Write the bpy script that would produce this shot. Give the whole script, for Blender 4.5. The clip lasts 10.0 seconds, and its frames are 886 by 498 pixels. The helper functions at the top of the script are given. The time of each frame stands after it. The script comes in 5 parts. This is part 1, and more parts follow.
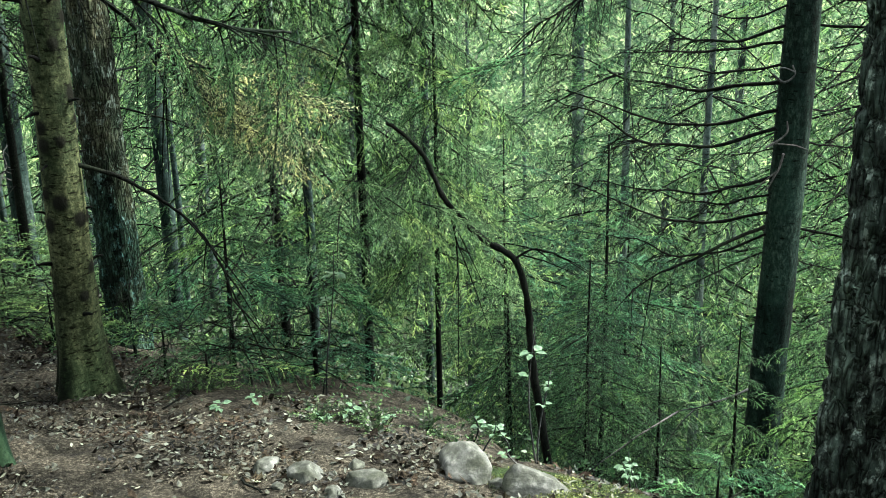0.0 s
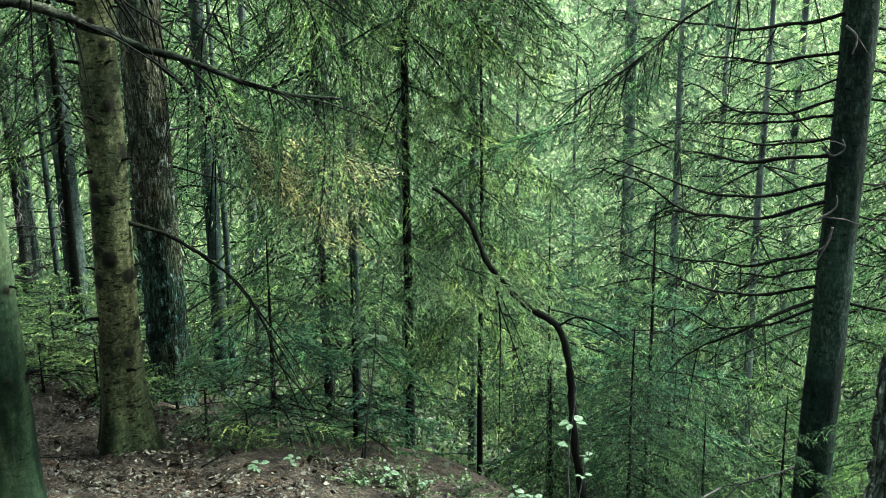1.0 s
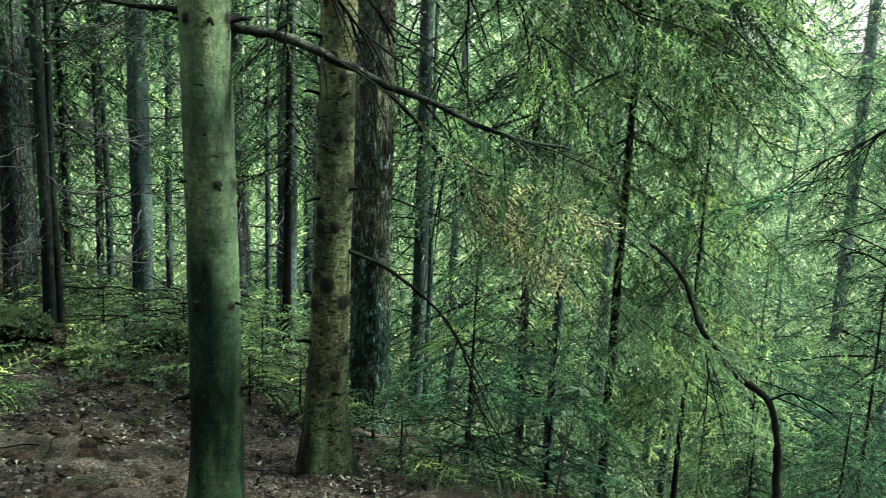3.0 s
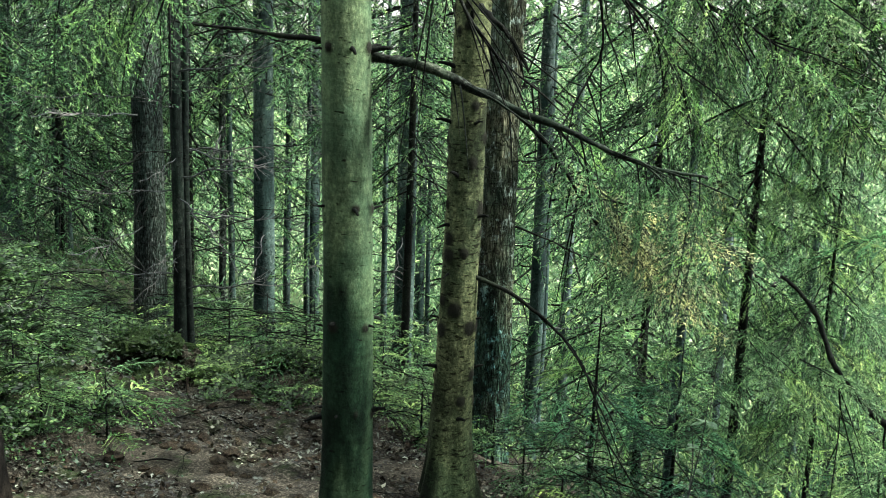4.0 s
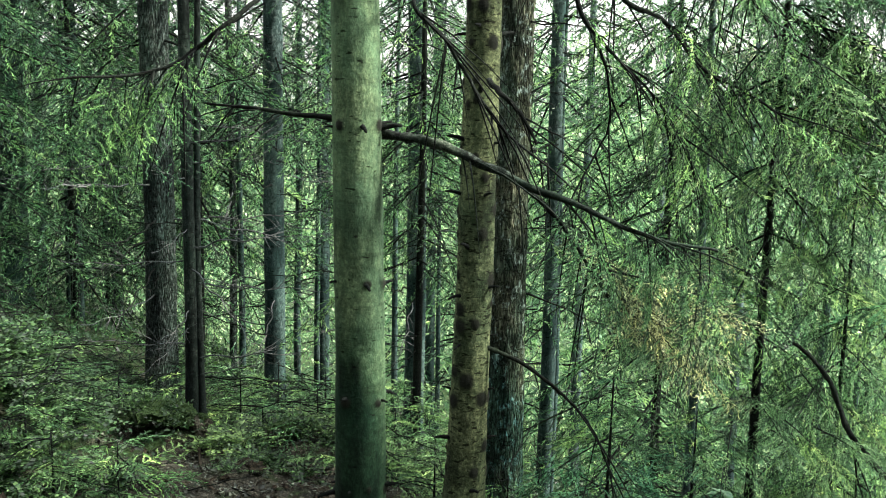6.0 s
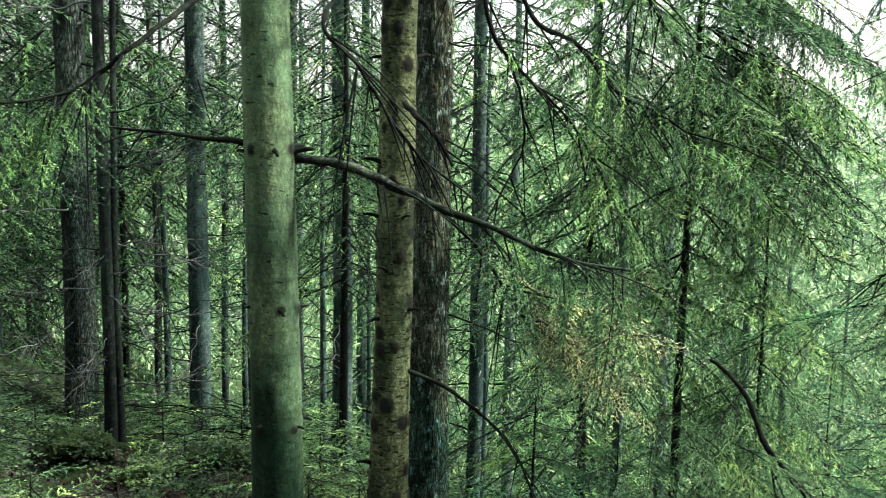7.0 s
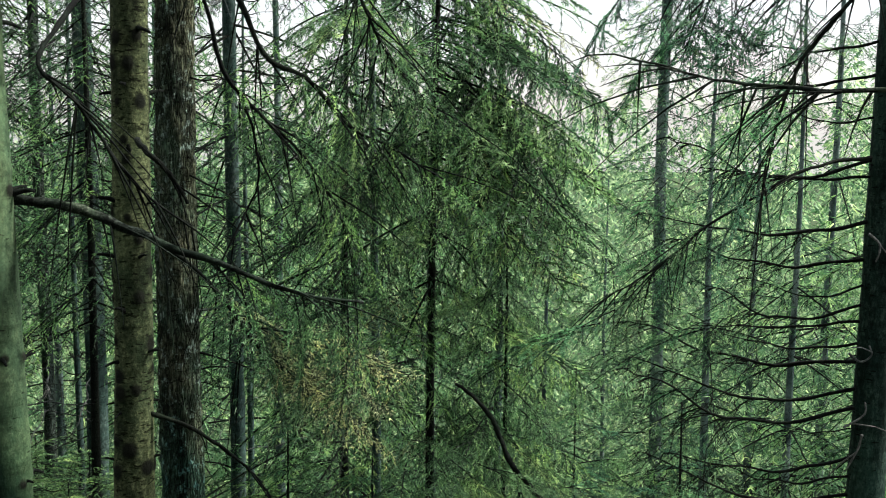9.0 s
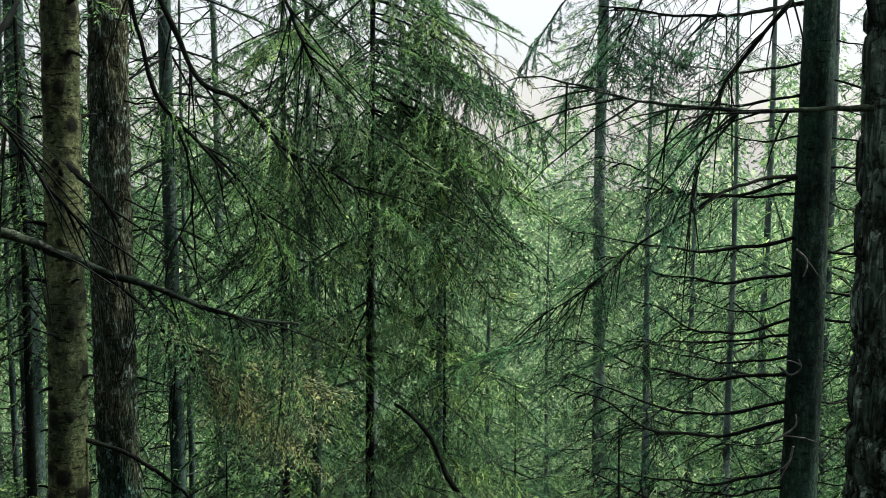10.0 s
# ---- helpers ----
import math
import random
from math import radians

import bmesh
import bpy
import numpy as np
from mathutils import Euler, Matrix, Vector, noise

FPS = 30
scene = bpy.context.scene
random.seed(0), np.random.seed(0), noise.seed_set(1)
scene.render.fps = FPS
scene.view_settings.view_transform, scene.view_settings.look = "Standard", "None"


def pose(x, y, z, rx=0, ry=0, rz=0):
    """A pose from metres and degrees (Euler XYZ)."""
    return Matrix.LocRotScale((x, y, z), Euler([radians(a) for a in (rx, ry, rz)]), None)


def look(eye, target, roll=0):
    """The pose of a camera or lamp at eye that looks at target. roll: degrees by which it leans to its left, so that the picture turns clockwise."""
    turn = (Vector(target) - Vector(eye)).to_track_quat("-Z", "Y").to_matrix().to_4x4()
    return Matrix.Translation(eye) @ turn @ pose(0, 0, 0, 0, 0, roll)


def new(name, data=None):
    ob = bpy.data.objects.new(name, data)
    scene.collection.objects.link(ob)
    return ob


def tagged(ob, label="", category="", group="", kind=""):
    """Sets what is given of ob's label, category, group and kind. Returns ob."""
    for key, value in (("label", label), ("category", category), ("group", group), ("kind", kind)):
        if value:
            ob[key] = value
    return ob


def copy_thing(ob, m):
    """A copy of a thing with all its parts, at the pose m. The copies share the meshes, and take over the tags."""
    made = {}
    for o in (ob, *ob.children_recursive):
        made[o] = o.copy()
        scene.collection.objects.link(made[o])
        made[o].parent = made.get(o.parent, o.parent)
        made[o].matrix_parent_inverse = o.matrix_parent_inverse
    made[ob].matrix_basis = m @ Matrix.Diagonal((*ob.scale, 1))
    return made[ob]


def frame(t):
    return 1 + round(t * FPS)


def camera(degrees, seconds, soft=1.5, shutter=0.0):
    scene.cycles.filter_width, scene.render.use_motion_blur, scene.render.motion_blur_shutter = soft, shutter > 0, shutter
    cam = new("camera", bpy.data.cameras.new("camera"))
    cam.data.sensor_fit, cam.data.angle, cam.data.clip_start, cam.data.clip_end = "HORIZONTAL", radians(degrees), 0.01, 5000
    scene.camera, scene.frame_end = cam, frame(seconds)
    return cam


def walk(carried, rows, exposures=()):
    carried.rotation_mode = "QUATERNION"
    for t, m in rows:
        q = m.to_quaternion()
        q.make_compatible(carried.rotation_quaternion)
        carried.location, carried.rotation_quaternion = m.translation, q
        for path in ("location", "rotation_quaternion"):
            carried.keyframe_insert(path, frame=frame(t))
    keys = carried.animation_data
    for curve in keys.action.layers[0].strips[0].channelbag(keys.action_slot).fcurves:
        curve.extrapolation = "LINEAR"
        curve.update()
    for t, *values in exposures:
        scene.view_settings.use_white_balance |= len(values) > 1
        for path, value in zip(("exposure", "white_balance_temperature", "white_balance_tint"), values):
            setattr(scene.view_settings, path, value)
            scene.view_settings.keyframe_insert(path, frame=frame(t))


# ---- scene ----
cam = camera(43.8, 10.0, soft=0.9, shutter=0.2)
PATH = [
    (0, 0.000, 0.000, 1.650, -0.00, -18.93, 1.34),
    (0.5, 0.007, 0.000, 1.663, 1.29, -18.07, 0.02),
    (1, 0.023, 0.001, 1.666, 2.88, -15.70, 0.69),
    (1.5, 0.024, 0.002, 1.658, 4.62, -14.73, -0.26),
    (2, 0.025, 0.007, 1.663, 6.58, -14.51, -0.92),
    (2.5, -0.012, 0.032, 1.677, 9.82, -14.34, -2.69),
    (3, -0.056, 0.032, 1.682, 14.03, -13.74, -2.25),
    (3.2, -0.064, 0.023, 1.681, 15.78, -13.52, -2.60),
    (4.3, -0.141, -0.028, 1.673, 20.42, -12.20, -1.66),
    (4.5, -0.137, -0.026, 1.696, 20.98, -12.47, -1.50),
    (5, -0.144, -0.032, 1.722, 20.74, -12.03, -0.50),
    (5.5, -0.142, -0.035, 1.725, 20.52, -10.82, -1.08),
    (6.8, -0.099, -0.007, 1.743, 17.37, -8.34, -0.92),
    (7, -0.082, 0.004, 1.742, 16.42, -8.40, -0.98),
    (7.5, -0.036, 0.027, 1.726, 13.26, -8.37, -1.04),
    (8, 0.007, 0.023, 1.739, 9.69, -8.45, -1.45),
    (8.5, 0.031, 0.019, 1.755, 7.22, -7.95, -0.66),
    (9, 0.048, 0.003, 1.766, 4.71, -6.80, -0.42),
    (9.5, 0.080, -0.012, 1.773, 2.93, -6.00, -0.17),
    (10, 0.082, -0.024, 1.770, 1.78, -5.74, -0.02),
]
walk(cam, [(t, pose(x, y, z, 90 + p, r, w)) for t, x, y, z, w, p, r in PATH],
     exposures=((0, 2.38), (2, 2.22), (5, 2.65), (7, 2.42), (8.5, 1.9), (10, 1.32)))

# ---- light: an overcast sky, brighter overhead than at the horizon, and a broad weak sun ----
SUN_EL, SUN_ROT = 42.0, 72.0
world = bpy.data.worlds.new("overcast")
scene.world = world
world.use_nodes = True
wn, wl = world.node_tree.nodes, world.node_tree.links
wn.clear()
sky = wn.new("ShaderNodeTexSky")
sky.sky_type, sky.sun_disc = "NISHITA", False
sky.sun_elevation, sky.sun_rotation = radians(SUN_EL), radians(SUN_ROT)
bg_sky = wn.new("ShaderNodeBackground")
bg_sky.inputs["Strength"].default_value = 0.02
wl.new(sky.outputs["Color"], bg_sky.inputs["Color"])
co, sep = wn.new("ShaderNodeTexCoord"), wn.new("ShaderNodeSeparateXYZ")
wl.new(co.outputs["Generated"], sep.inputs["Vector"])
grad = wn.new("ShaderNodeMapRange")
grad.inputs["To Min"].default_value, grad.inputs["To Max"].default_value = 0.22, 1.05
wl.new(sep.outputs["Z"], grad.inputs["Value"])
bg_cloud = wn.new("ShaderNodeBackground")
bg_cloud.inputs["Color"].default_value = (0.985, 0.98, 1.0, 1)
wl.new(grad.outputs["Result"], bg_cloud.inputs["Strength"])
both, wout = wn.new("ShaderNodeAddShader"), wn.new("ShaderNodeOutputWorld")
wl.new(bg_sky.outputs[0], both.inputs[0])
wl.new(bg_cloud.outputs[0], both.inputs[1])
wl.new(both.outputs[0], wout.inputs["Surface"])

sun = new("sun", bpy.data.lights.new("sun", "SUN"))
sun.data.energy, sun.data.angle, sun.data.color = 5.0, radians(8), (1.0, 0.96, 0.9)
sa, se = radians(SUN_ROT), radians(SUN_EL)
sun.matrix_world = look((0, 0, 0), (-math.sin(sa) * math.cos(se), -math.cos(sa) * math.cos(se), -math.sin(se)))


# ---- materials ----
def mat_new(name, rough=0.8, spec=0.3):
    m = bpy.data.materials.new(name)
    m.use_nodes = True
    b = m.node_tree.nodes["Principled BSDF"]
    b.inputs["Roughness"].default_value = rough
    b.inputs["Specular IOR Level"].default_value = spec
    return m, m.node_tree.nodes, m.node_tree.links, b


def noise_node(n, l, scale, detail=4, vec=None, rough=0.6):
    t = n.new("ShaderNodeTexNoise")
    t.inputs["Scale"].default_value, t.inputs["Detail"].default_value, t.inputs["Roughness"].default_value = scale, detail, rough
    if vec:
        l.new(vec, t.inputs["Vector"])
    return t.outputs["Fac"]


def ramp(n, l, fac, stops):
    r = n.new("ShaderNodeValToRGB")
    e = r.color_ramp.elements
    while len(e) < len(stops):
        e.new(0.5)
    for el, (p, c) in zip(e, stops):
        el.position, el.color = p, (*c, 1)
    l.new(fac, r.inputs["Fac"])
    return r.outputs["Color"]


def mix(n, l, fac, a, b, kind="MIX"):
    m = n.new("ShaderNodeMix")
    m.data_type, m.blend_type = "RGBA", kind
    for sock, v in ((m.inputs[0], fac), (m.inputs[6], a), (m.inputs[7], b)):
        if isinstance(v, bpy.types.NodeSocket):
            l.new(v, sock)
        else:
            sock.default_value = v if not isinstance(v, tuple) else (*v, 1)
    return m.outputs[2]


def coords(n, l, sx=1, sy=1, sz=1):
    c, m = n.new("ShaderNodeTexCoord"), n.new("ShaderNodeMapping")
    m.inputs["Scale"].default_value = (sx, sy, sz)
    l.new(c.outputs["Object"], m.inputs["Vector"])
    return m.outputs["Vector"]


def bump(n, l, b, height, strength, dist=0.01):
    k = n.new("ShaderNodeBump")
    k.inputs["Strength"].default_value, k.inputs["Distance"].default_value = strength, dist
    l.new(height, k.inputs["Height"])
    l.new(k.outputs["Normal"], b.inputs["Normal"])


def bark(name, dark, mid, light, algae, sx=1.0, sz=0.4, algae_at=0.5, strength=0.6, plates=0.0, stain=0.8, low=None, lichen=0.0, flecks=0.33):
    """Bark: fine flakes drawn out along the trunk, broad stains, patches of algae and lichen.
    low: a tint multiplied into the lower trunk with a ragged edge, the heights between which it thins out, and the size
    of its patches."""
    m, n, l, b = mat_new(name, 0.95, 0.06)
    v = coords(n, l, sx, sx, sz)
    fine = noise_node(n, l, 70, 6, v, 0.7)
    col = ramp(n, l, fine, [(0.3, dark), (0.5, mid), (0.72, light)])
    broad = noise_node(n, l, 5.0, 5, coords(n, l, 1, 1, 0.5), 0.65)
    mask = ramp(n, l, broad, [(algae_at - 0.1, (0, 0, 0)), (algae_at + 0.1, (1, 1, 1))])
    col = mix(n, l, mask, col, mix(n, l, 0.7, col, algae))
    spots = noise_node(n, l, 60, 6, coords(n, l, 1, 1, 0.7), 0.75)
    smask = ramp(n, l, spots, [(0.62, (0, 0, 0)), (0.75, (0.7, 0.7, 0.7))])
    col = mix(n, l, smask, col, tuple(min(1, c * 1.5 + 0.03) for c in light))
    dk = ramp(n, l, noise_node(n, l, 9, 4, coords(n, l, 1, 1, 0.35)), [(0.36, (0.16, 0.19, 0.2)), (0.56, (1, 1, 1))])
    col = mix(n, l, 0.9, col, dk, "MULTIPLY")
    wet = ramp(n, l, noise_node(n, l, 2.6, 3, coords(n, l, 1, 1, 0.45), 0.55), [(0.44, (0.3, 0.38, 0.42)), (0.56, (1, 1, 1))])
    col = mix(n, l, stain, col, wet, "MULTIPLY")
    bands = ramp(n, l, noise_node(n, l, 16, 5, coords(n, l, 0.35, 0.35, 2.2), 0.7), [(0.34, (0.3, 0.3, 0.28)), (0.5, (1, 1, 1)), (0.72, (1.35, 1.35, 1.3))])
    col = mix(n, l, 0.45, col, bands, "MULTIPLY")
    grit = ramp(n, l, noise_node(n, l, 150, 4, coords(n, l, 1, 1, 0.6), 0.7), [(0.36, (0.35, 0.35, 0.33)), (0.5, (1, 1, 1)), (0.7, (1.5, 1.5, 1.4))])
    col = mix(n, l, 0.35, col, grit, "MULTIPLY")
    fleck = ramp(n, l, noise_node(n, l, 46, 3, coords(n, l, 0.6, 0.6, 1.9), 0.5), [(flecks, (0.1, 0.1, 0.08)), (flecks + 0.055, (1, 1, 1))])
    col = mix(n, l, 0.9, col, fleck, "MULTIPLY")
    if lichen:
        crust = ramp(n, l, noise_node(n, l, 22, 6, coords(n, l, 1, 1, 0.8), 0.75), [(lichen, (0, 0, 0)), (lichen + 0.06, (0.85, 0.85, 0.85))])
        col = mix(n, l, crust, col, (0.19, 0.26, 0.225))
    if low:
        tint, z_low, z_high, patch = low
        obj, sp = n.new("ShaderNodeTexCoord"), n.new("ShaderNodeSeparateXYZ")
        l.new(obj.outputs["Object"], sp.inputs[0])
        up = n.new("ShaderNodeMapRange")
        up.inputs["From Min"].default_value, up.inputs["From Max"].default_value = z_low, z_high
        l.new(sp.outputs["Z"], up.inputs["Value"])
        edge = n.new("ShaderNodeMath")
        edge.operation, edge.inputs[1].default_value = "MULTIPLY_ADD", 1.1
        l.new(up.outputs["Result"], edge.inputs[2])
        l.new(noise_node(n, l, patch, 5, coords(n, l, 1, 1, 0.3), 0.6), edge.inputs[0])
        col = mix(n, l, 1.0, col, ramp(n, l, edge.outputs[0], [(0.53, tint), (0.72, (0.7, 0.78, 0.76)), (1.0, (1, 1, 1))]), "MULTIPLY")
    kn = n.new("ShaderNodeAttribute")
    kn.attribute_name = "knot"
    col = mix(n, l, kn.outputs["Fac"], col, (0.006, 0.007, 0.005))
    if plates:
        vo = n.new("ShaderNodeTexVoronoi")
        vo.feature = "DISTANCE_TO_EDGE"
        vo.inputs["Scale"].default_value = plates
        warp = n.new("ShaderNodeVectorMath")
        warp.operation = "ADD"
        wn_ = n.new("ShaderNodeTexNoise")
        wn_.inputs["Scale"].default_value = 16
        sc = n.new("ShaderNodeVectorMath")
        sc.operation, sc.inputs["Scale"].default_value = "SCALE", 0.09
        l.new(coords(n, l, 1, 1, 0.4), warp.inputs[0])
        l.new(wn_.outputs["Color"], sc.inputs[0])
        l.new(sc.outputs[0], warp.inputs[1])
        l.new(warp.outputs[0], vo.inputs["Vector"])
        crack = ramp(n, l, vo.outputs["Distance"], [(0.0, (0.18, 0.18, 0.17)), (0.13, (0.65, 0.65, 0.64)), (0.32, (1.1, 1.1, 1.1))])
        col = mix(n, l, 1.0, col, crack, "MULTIPLY")
        fine = crack
    l.new(col, b.inputs["Base Color"])
    bump(n, l, b, fine, strength, 0.006 if not plates else 0.015)
    return m


def leafy(name, a, b_, c, trans=0.5, rough=0.5, tone=True):
    """Leaf or needle: three tones mixed by plant and by island, lit and shaded clumps painted in by noise, light
    shining through.
    """
    m, n, l, b = mat_new(name, rough, 0.3)
    oi, ge = n.new("ShaderNodeObjectInfo"), n.new("ShaderNodeNewGeometry")
    fac = ge.outputs["Random Per Island"]
    if tone:
        at = n.new("ShaderNodeAttribute")
        at.attribute_name = "tone"
        fac = at.outputs["Fac"]
    a, b_, c = [(q[0] * 0.90, q[1], q[2] * 0.96) for q in (a, b_, c)]
    col = ramp(n, l, fac, [(0.18, a), (0.55, b_), (0.95, c)])
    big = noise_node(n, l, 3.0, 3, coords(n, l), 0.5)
    # noise paints shaded and lit clumps into the leaf colour
    clump_shade = ramp(n, l, big, [(0.36, (0.14, 0.2, 0.2)), (0.5, (0.75, 0.8, 0.75)), (0.66, (1.55, 1.5, 1.25))])
    col = mix(n, l, 0.8, col, clump_shade, "MULTIPLY")
    plant = ramp(n, l, oi.outputs["Random"], [(0, (0.3, 0.46, 0.5)), (0.5, (0.85, 0.95, 0.92)), (1, (1.5, 1.45, 1.0))])
    if tone:
        col = mix(n, l, 0.8, col, plant, "MULTIPLY")
    l.new(col, b.inputs["Base Color"])
    tr, ms = n.new("ShaderNodeBsdfTranslucent"), n.new("ShaderNodeMixShader")
    l.new(col, tr.inputs["Color"])
    ms.inputs[0].default_value = trans
    l.new(b.outputs[0], ms.inputs[1])
    l.new(tr.outputs[0], ms.inputs[2])
    l.new(ms.outputs[0], n["Material Output"].inputs["Surface"])
    return m


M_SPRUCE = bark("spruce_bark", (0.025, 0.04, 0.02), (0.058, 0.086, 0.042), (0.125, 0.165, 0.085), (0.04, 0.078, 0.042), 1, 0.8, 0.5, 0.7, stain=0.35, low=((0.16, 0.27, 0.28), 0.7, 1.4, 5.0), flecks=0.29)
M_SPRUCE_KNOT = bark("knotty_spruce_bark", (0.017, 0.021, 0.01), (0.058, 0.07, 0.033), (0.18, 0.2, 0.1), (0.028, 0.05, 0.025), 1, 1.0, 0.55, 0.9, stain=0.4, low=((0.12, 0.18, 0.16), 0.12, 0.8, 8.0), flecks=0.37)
M_SPRUCE_DK = bark("dark_spruce_bark", (0.003, 0.008, 0.006), (0.012, 0.027, 0.02), (0.058, 0.092, 0.072), (0.018, 0.045, 0.032), 1, 0.5, 0.55, 0.9)
M_SPRUCE_MID = bark("grey_spruce_bark", (0.012, 0.02, 0.018), (0.036, 0.056, 0.049), (0.14, 0.18, 0.16), (0.034, 0.068, 0.055), 1, 0.5)
M_BLACK_BARK = bark("blackish_young_bark", (0.003, 0.005, 0.004), (0.010, 0.014, 0.011), (0.055, 0.066, 0.053), (0.012, 0.025, 0.017), 1, 0.5, 0.55)
# distance haze painted into the far trunks as a paler bark
M_HAZE_BARK = bark("hazy_far_bark", (0.05, 0.07, 0.066), (0.095, 0.125, 0.118), (0.18, 0.22, 0.205), (0.085, 0.13, 0.11), 1, 0.5)
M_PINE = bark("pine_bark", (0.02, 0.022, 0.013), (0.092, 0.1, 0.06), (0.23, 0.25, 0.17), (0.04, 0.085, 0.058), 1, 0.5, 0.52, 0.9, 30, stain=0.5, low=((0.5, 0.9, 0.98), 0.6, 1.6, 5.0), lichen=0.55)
M_PINE_DK = bark("scaly_pine_bark", (0.010, 0.014, 0.011), (0.036, 0.053, 0.042), (0.14, 0.185, 0.155), (0.12, 0.19, 0.15), 1, 0.5, 0.53, 0.9, 20, stain=0.5, lichen=0.56)
M_PINE_FAR = bark("grey_flaky_bark", (0.014, 0.02, 0.016), (0.066, 0.085, 0.07), (0.3, 0.34, 0.3), (0.055, 0.095, 0.07), 1, 0.6, 0.5, 0.9, 40)
M_DEAD = bark("dead_wood", (0.003, 0.0035, 0.003), (0.006, 0.008, 0.006), (0.024, 0.03, 0.022), (0.01, 0.018, 0.009), 3, 1, 0.6)
M_LIMB = bark("lichened_limb", (0.005, 0.006, 0.005), (0.02, 0.024, 0.018), (0.14, 0.155, 0.12), (0.03, 0.05, 0.028), 1.4, 1.4, 0.5, 0.9)
M_PALE = bark("peeled_wood", (0.03, 0.032, 0.03), (0.085, 0.09, 0.085), (0.18, 0.185, 0.175), (0.1, 0.12, 0.1), 3, 1, 0.7)
M_ROTTEN = bark("rotten_wood", (0.004, 0.0035, 0.003), (0.026, 0.02, 0.0135), (0.1, 0.078, 0.053), (0.025, 0.03, 0.015), 1, 0.3, 0.58, 0.9)
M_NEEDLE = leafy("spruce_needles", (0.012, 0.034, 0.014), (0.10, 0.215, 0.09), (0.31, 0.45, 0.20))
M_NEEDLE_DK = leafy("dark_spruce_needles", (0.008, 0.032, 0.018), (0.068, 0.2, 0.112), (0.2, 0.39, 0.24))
# darker copy of the spruce needles, shade painted into the colour
M_NEEDLE_SHADE = leafy("shaded_spruce_needles", (0.006, 0.024, 0.012), (0.045, 0.12, 0.058), (0.16, 0.29, 0.14), 0.45)
# lighter copy of the spruce needles, sunlight on the fans painted in
M_NEEDLE_LIT = leafy("lit_spruce_needles", (0.05, 0.11, 0.045), (0.21, 0.34, 0.15), (0.44, 0.55, 0.29), 0.5)
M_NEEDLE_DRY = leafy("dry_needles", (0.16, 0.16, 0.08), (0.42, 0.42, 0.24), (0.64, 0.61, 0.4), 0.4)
# paler needles: haze and sun on the far spruces painted into the colour
M_NEEDLE_HAZE = leafy("hazy_far_needles", (0.035, 0.09, 0.045), (0.16, 0.28, 0.14), (0.42, 0.52, 0.29), 0.5)
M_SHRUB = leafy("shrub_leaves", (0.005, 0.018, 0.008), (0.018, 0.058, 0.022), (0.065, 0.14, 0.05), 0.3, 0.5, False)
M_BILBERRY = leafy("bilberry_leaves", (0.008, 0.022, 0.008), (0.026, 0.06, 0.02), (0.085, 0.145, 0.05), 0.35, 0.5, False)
# brightened copy of the bilberry leaves, so the bushes look lit
M_LIT_LEAF = leafy("lit_bilberry_leaves", (0.03, 0.06, 0.02), (0.09, 0.15, 0.05), (0.22, 0.3, 0.11), 0.4, 0.5, False)
# valley leaves lightened in colour to stand in for haze
M_WOODS_HAZE = leafy("hazy_far_leaves", (0.05, 0.115, 0.057), (0.19, 0.3, 0.155), (0.46, 0.54, 0.31), 0.5, 0.6, False)
M_SEEDLING = leafy("pale_seedling_leaves", (0.04, 0.085, 0.05), (0.10, 0.17, 0.11), (0.22, 0.30, 0.24), 0.35, 0.4, False)
M_LITTER = leafy("fallen_leaves", (0.006, 0.007, 0.0052), (0.04, 0.041, 0.032), (0.165, 0.168, 0.14), 0.1, 0.7, False)
M_MOSS_LEAF = leafy("moss_tufts", (0.03, 0.04, 0.012), (0.075, 0.09, 0.028), (0.15, 0.17, 0.06), 0.2, 0.8, False)


def ground_material():
    m, n, l, b = mat_new("forest_soil", 0.95, 0.1)
    v = coords(n, l)
    fine = noise_node(n, l, 85, 8, v, 0.8)
    soil = ramp(n, l, fine, [(0.32, (0.0022, 0.002, 0.0018)), (0.5, (0.022, 0.0222, 0.0162)), (0.72, (0.15, 0.151, 0.12))])
    mid = ramp(n, l, noise_node(n, l, 7, 6, v, 0.7), [(0.38, (0.12, 0.11, 0.1)), (0.5, (0.9, 0.86, 0.8)), (0.64, (2.0, 1.85, 1.75))])
    soil = mix(n, l, 0.8, soil, mid, "MULTIPLY")
    moss = ramp(n, l, noise_node(n, l, 70, 6, v), [(0.3, (0.008, 0.017, 0.006)), (0.6, (0.024, 0.045, 0.013)), (0.8, (0.07, 0.095, 0.03))])
    at = n.new("ShaderNodeAttribute")
    at.attribute_name = "mossy"
    edge = n.new("ShaderNodeMath")
    edge.operation = "ADD"
    l.new(at.outputs["Fac"], edge.inputs[0])
    l.new(noise_node(n, l, 6, 5, v), edge.inputs[1])
    mask = ramp(n, l, edge.outputs[0], [(0.85, (0, 0, 0)), (1.0, (1, 1, 1))])
    l.new(mix(n, l, mask, soil, moss), b.inputs["Base Color"])
    bump(n, l, b, fine, 0.9, 0.02)
    return m


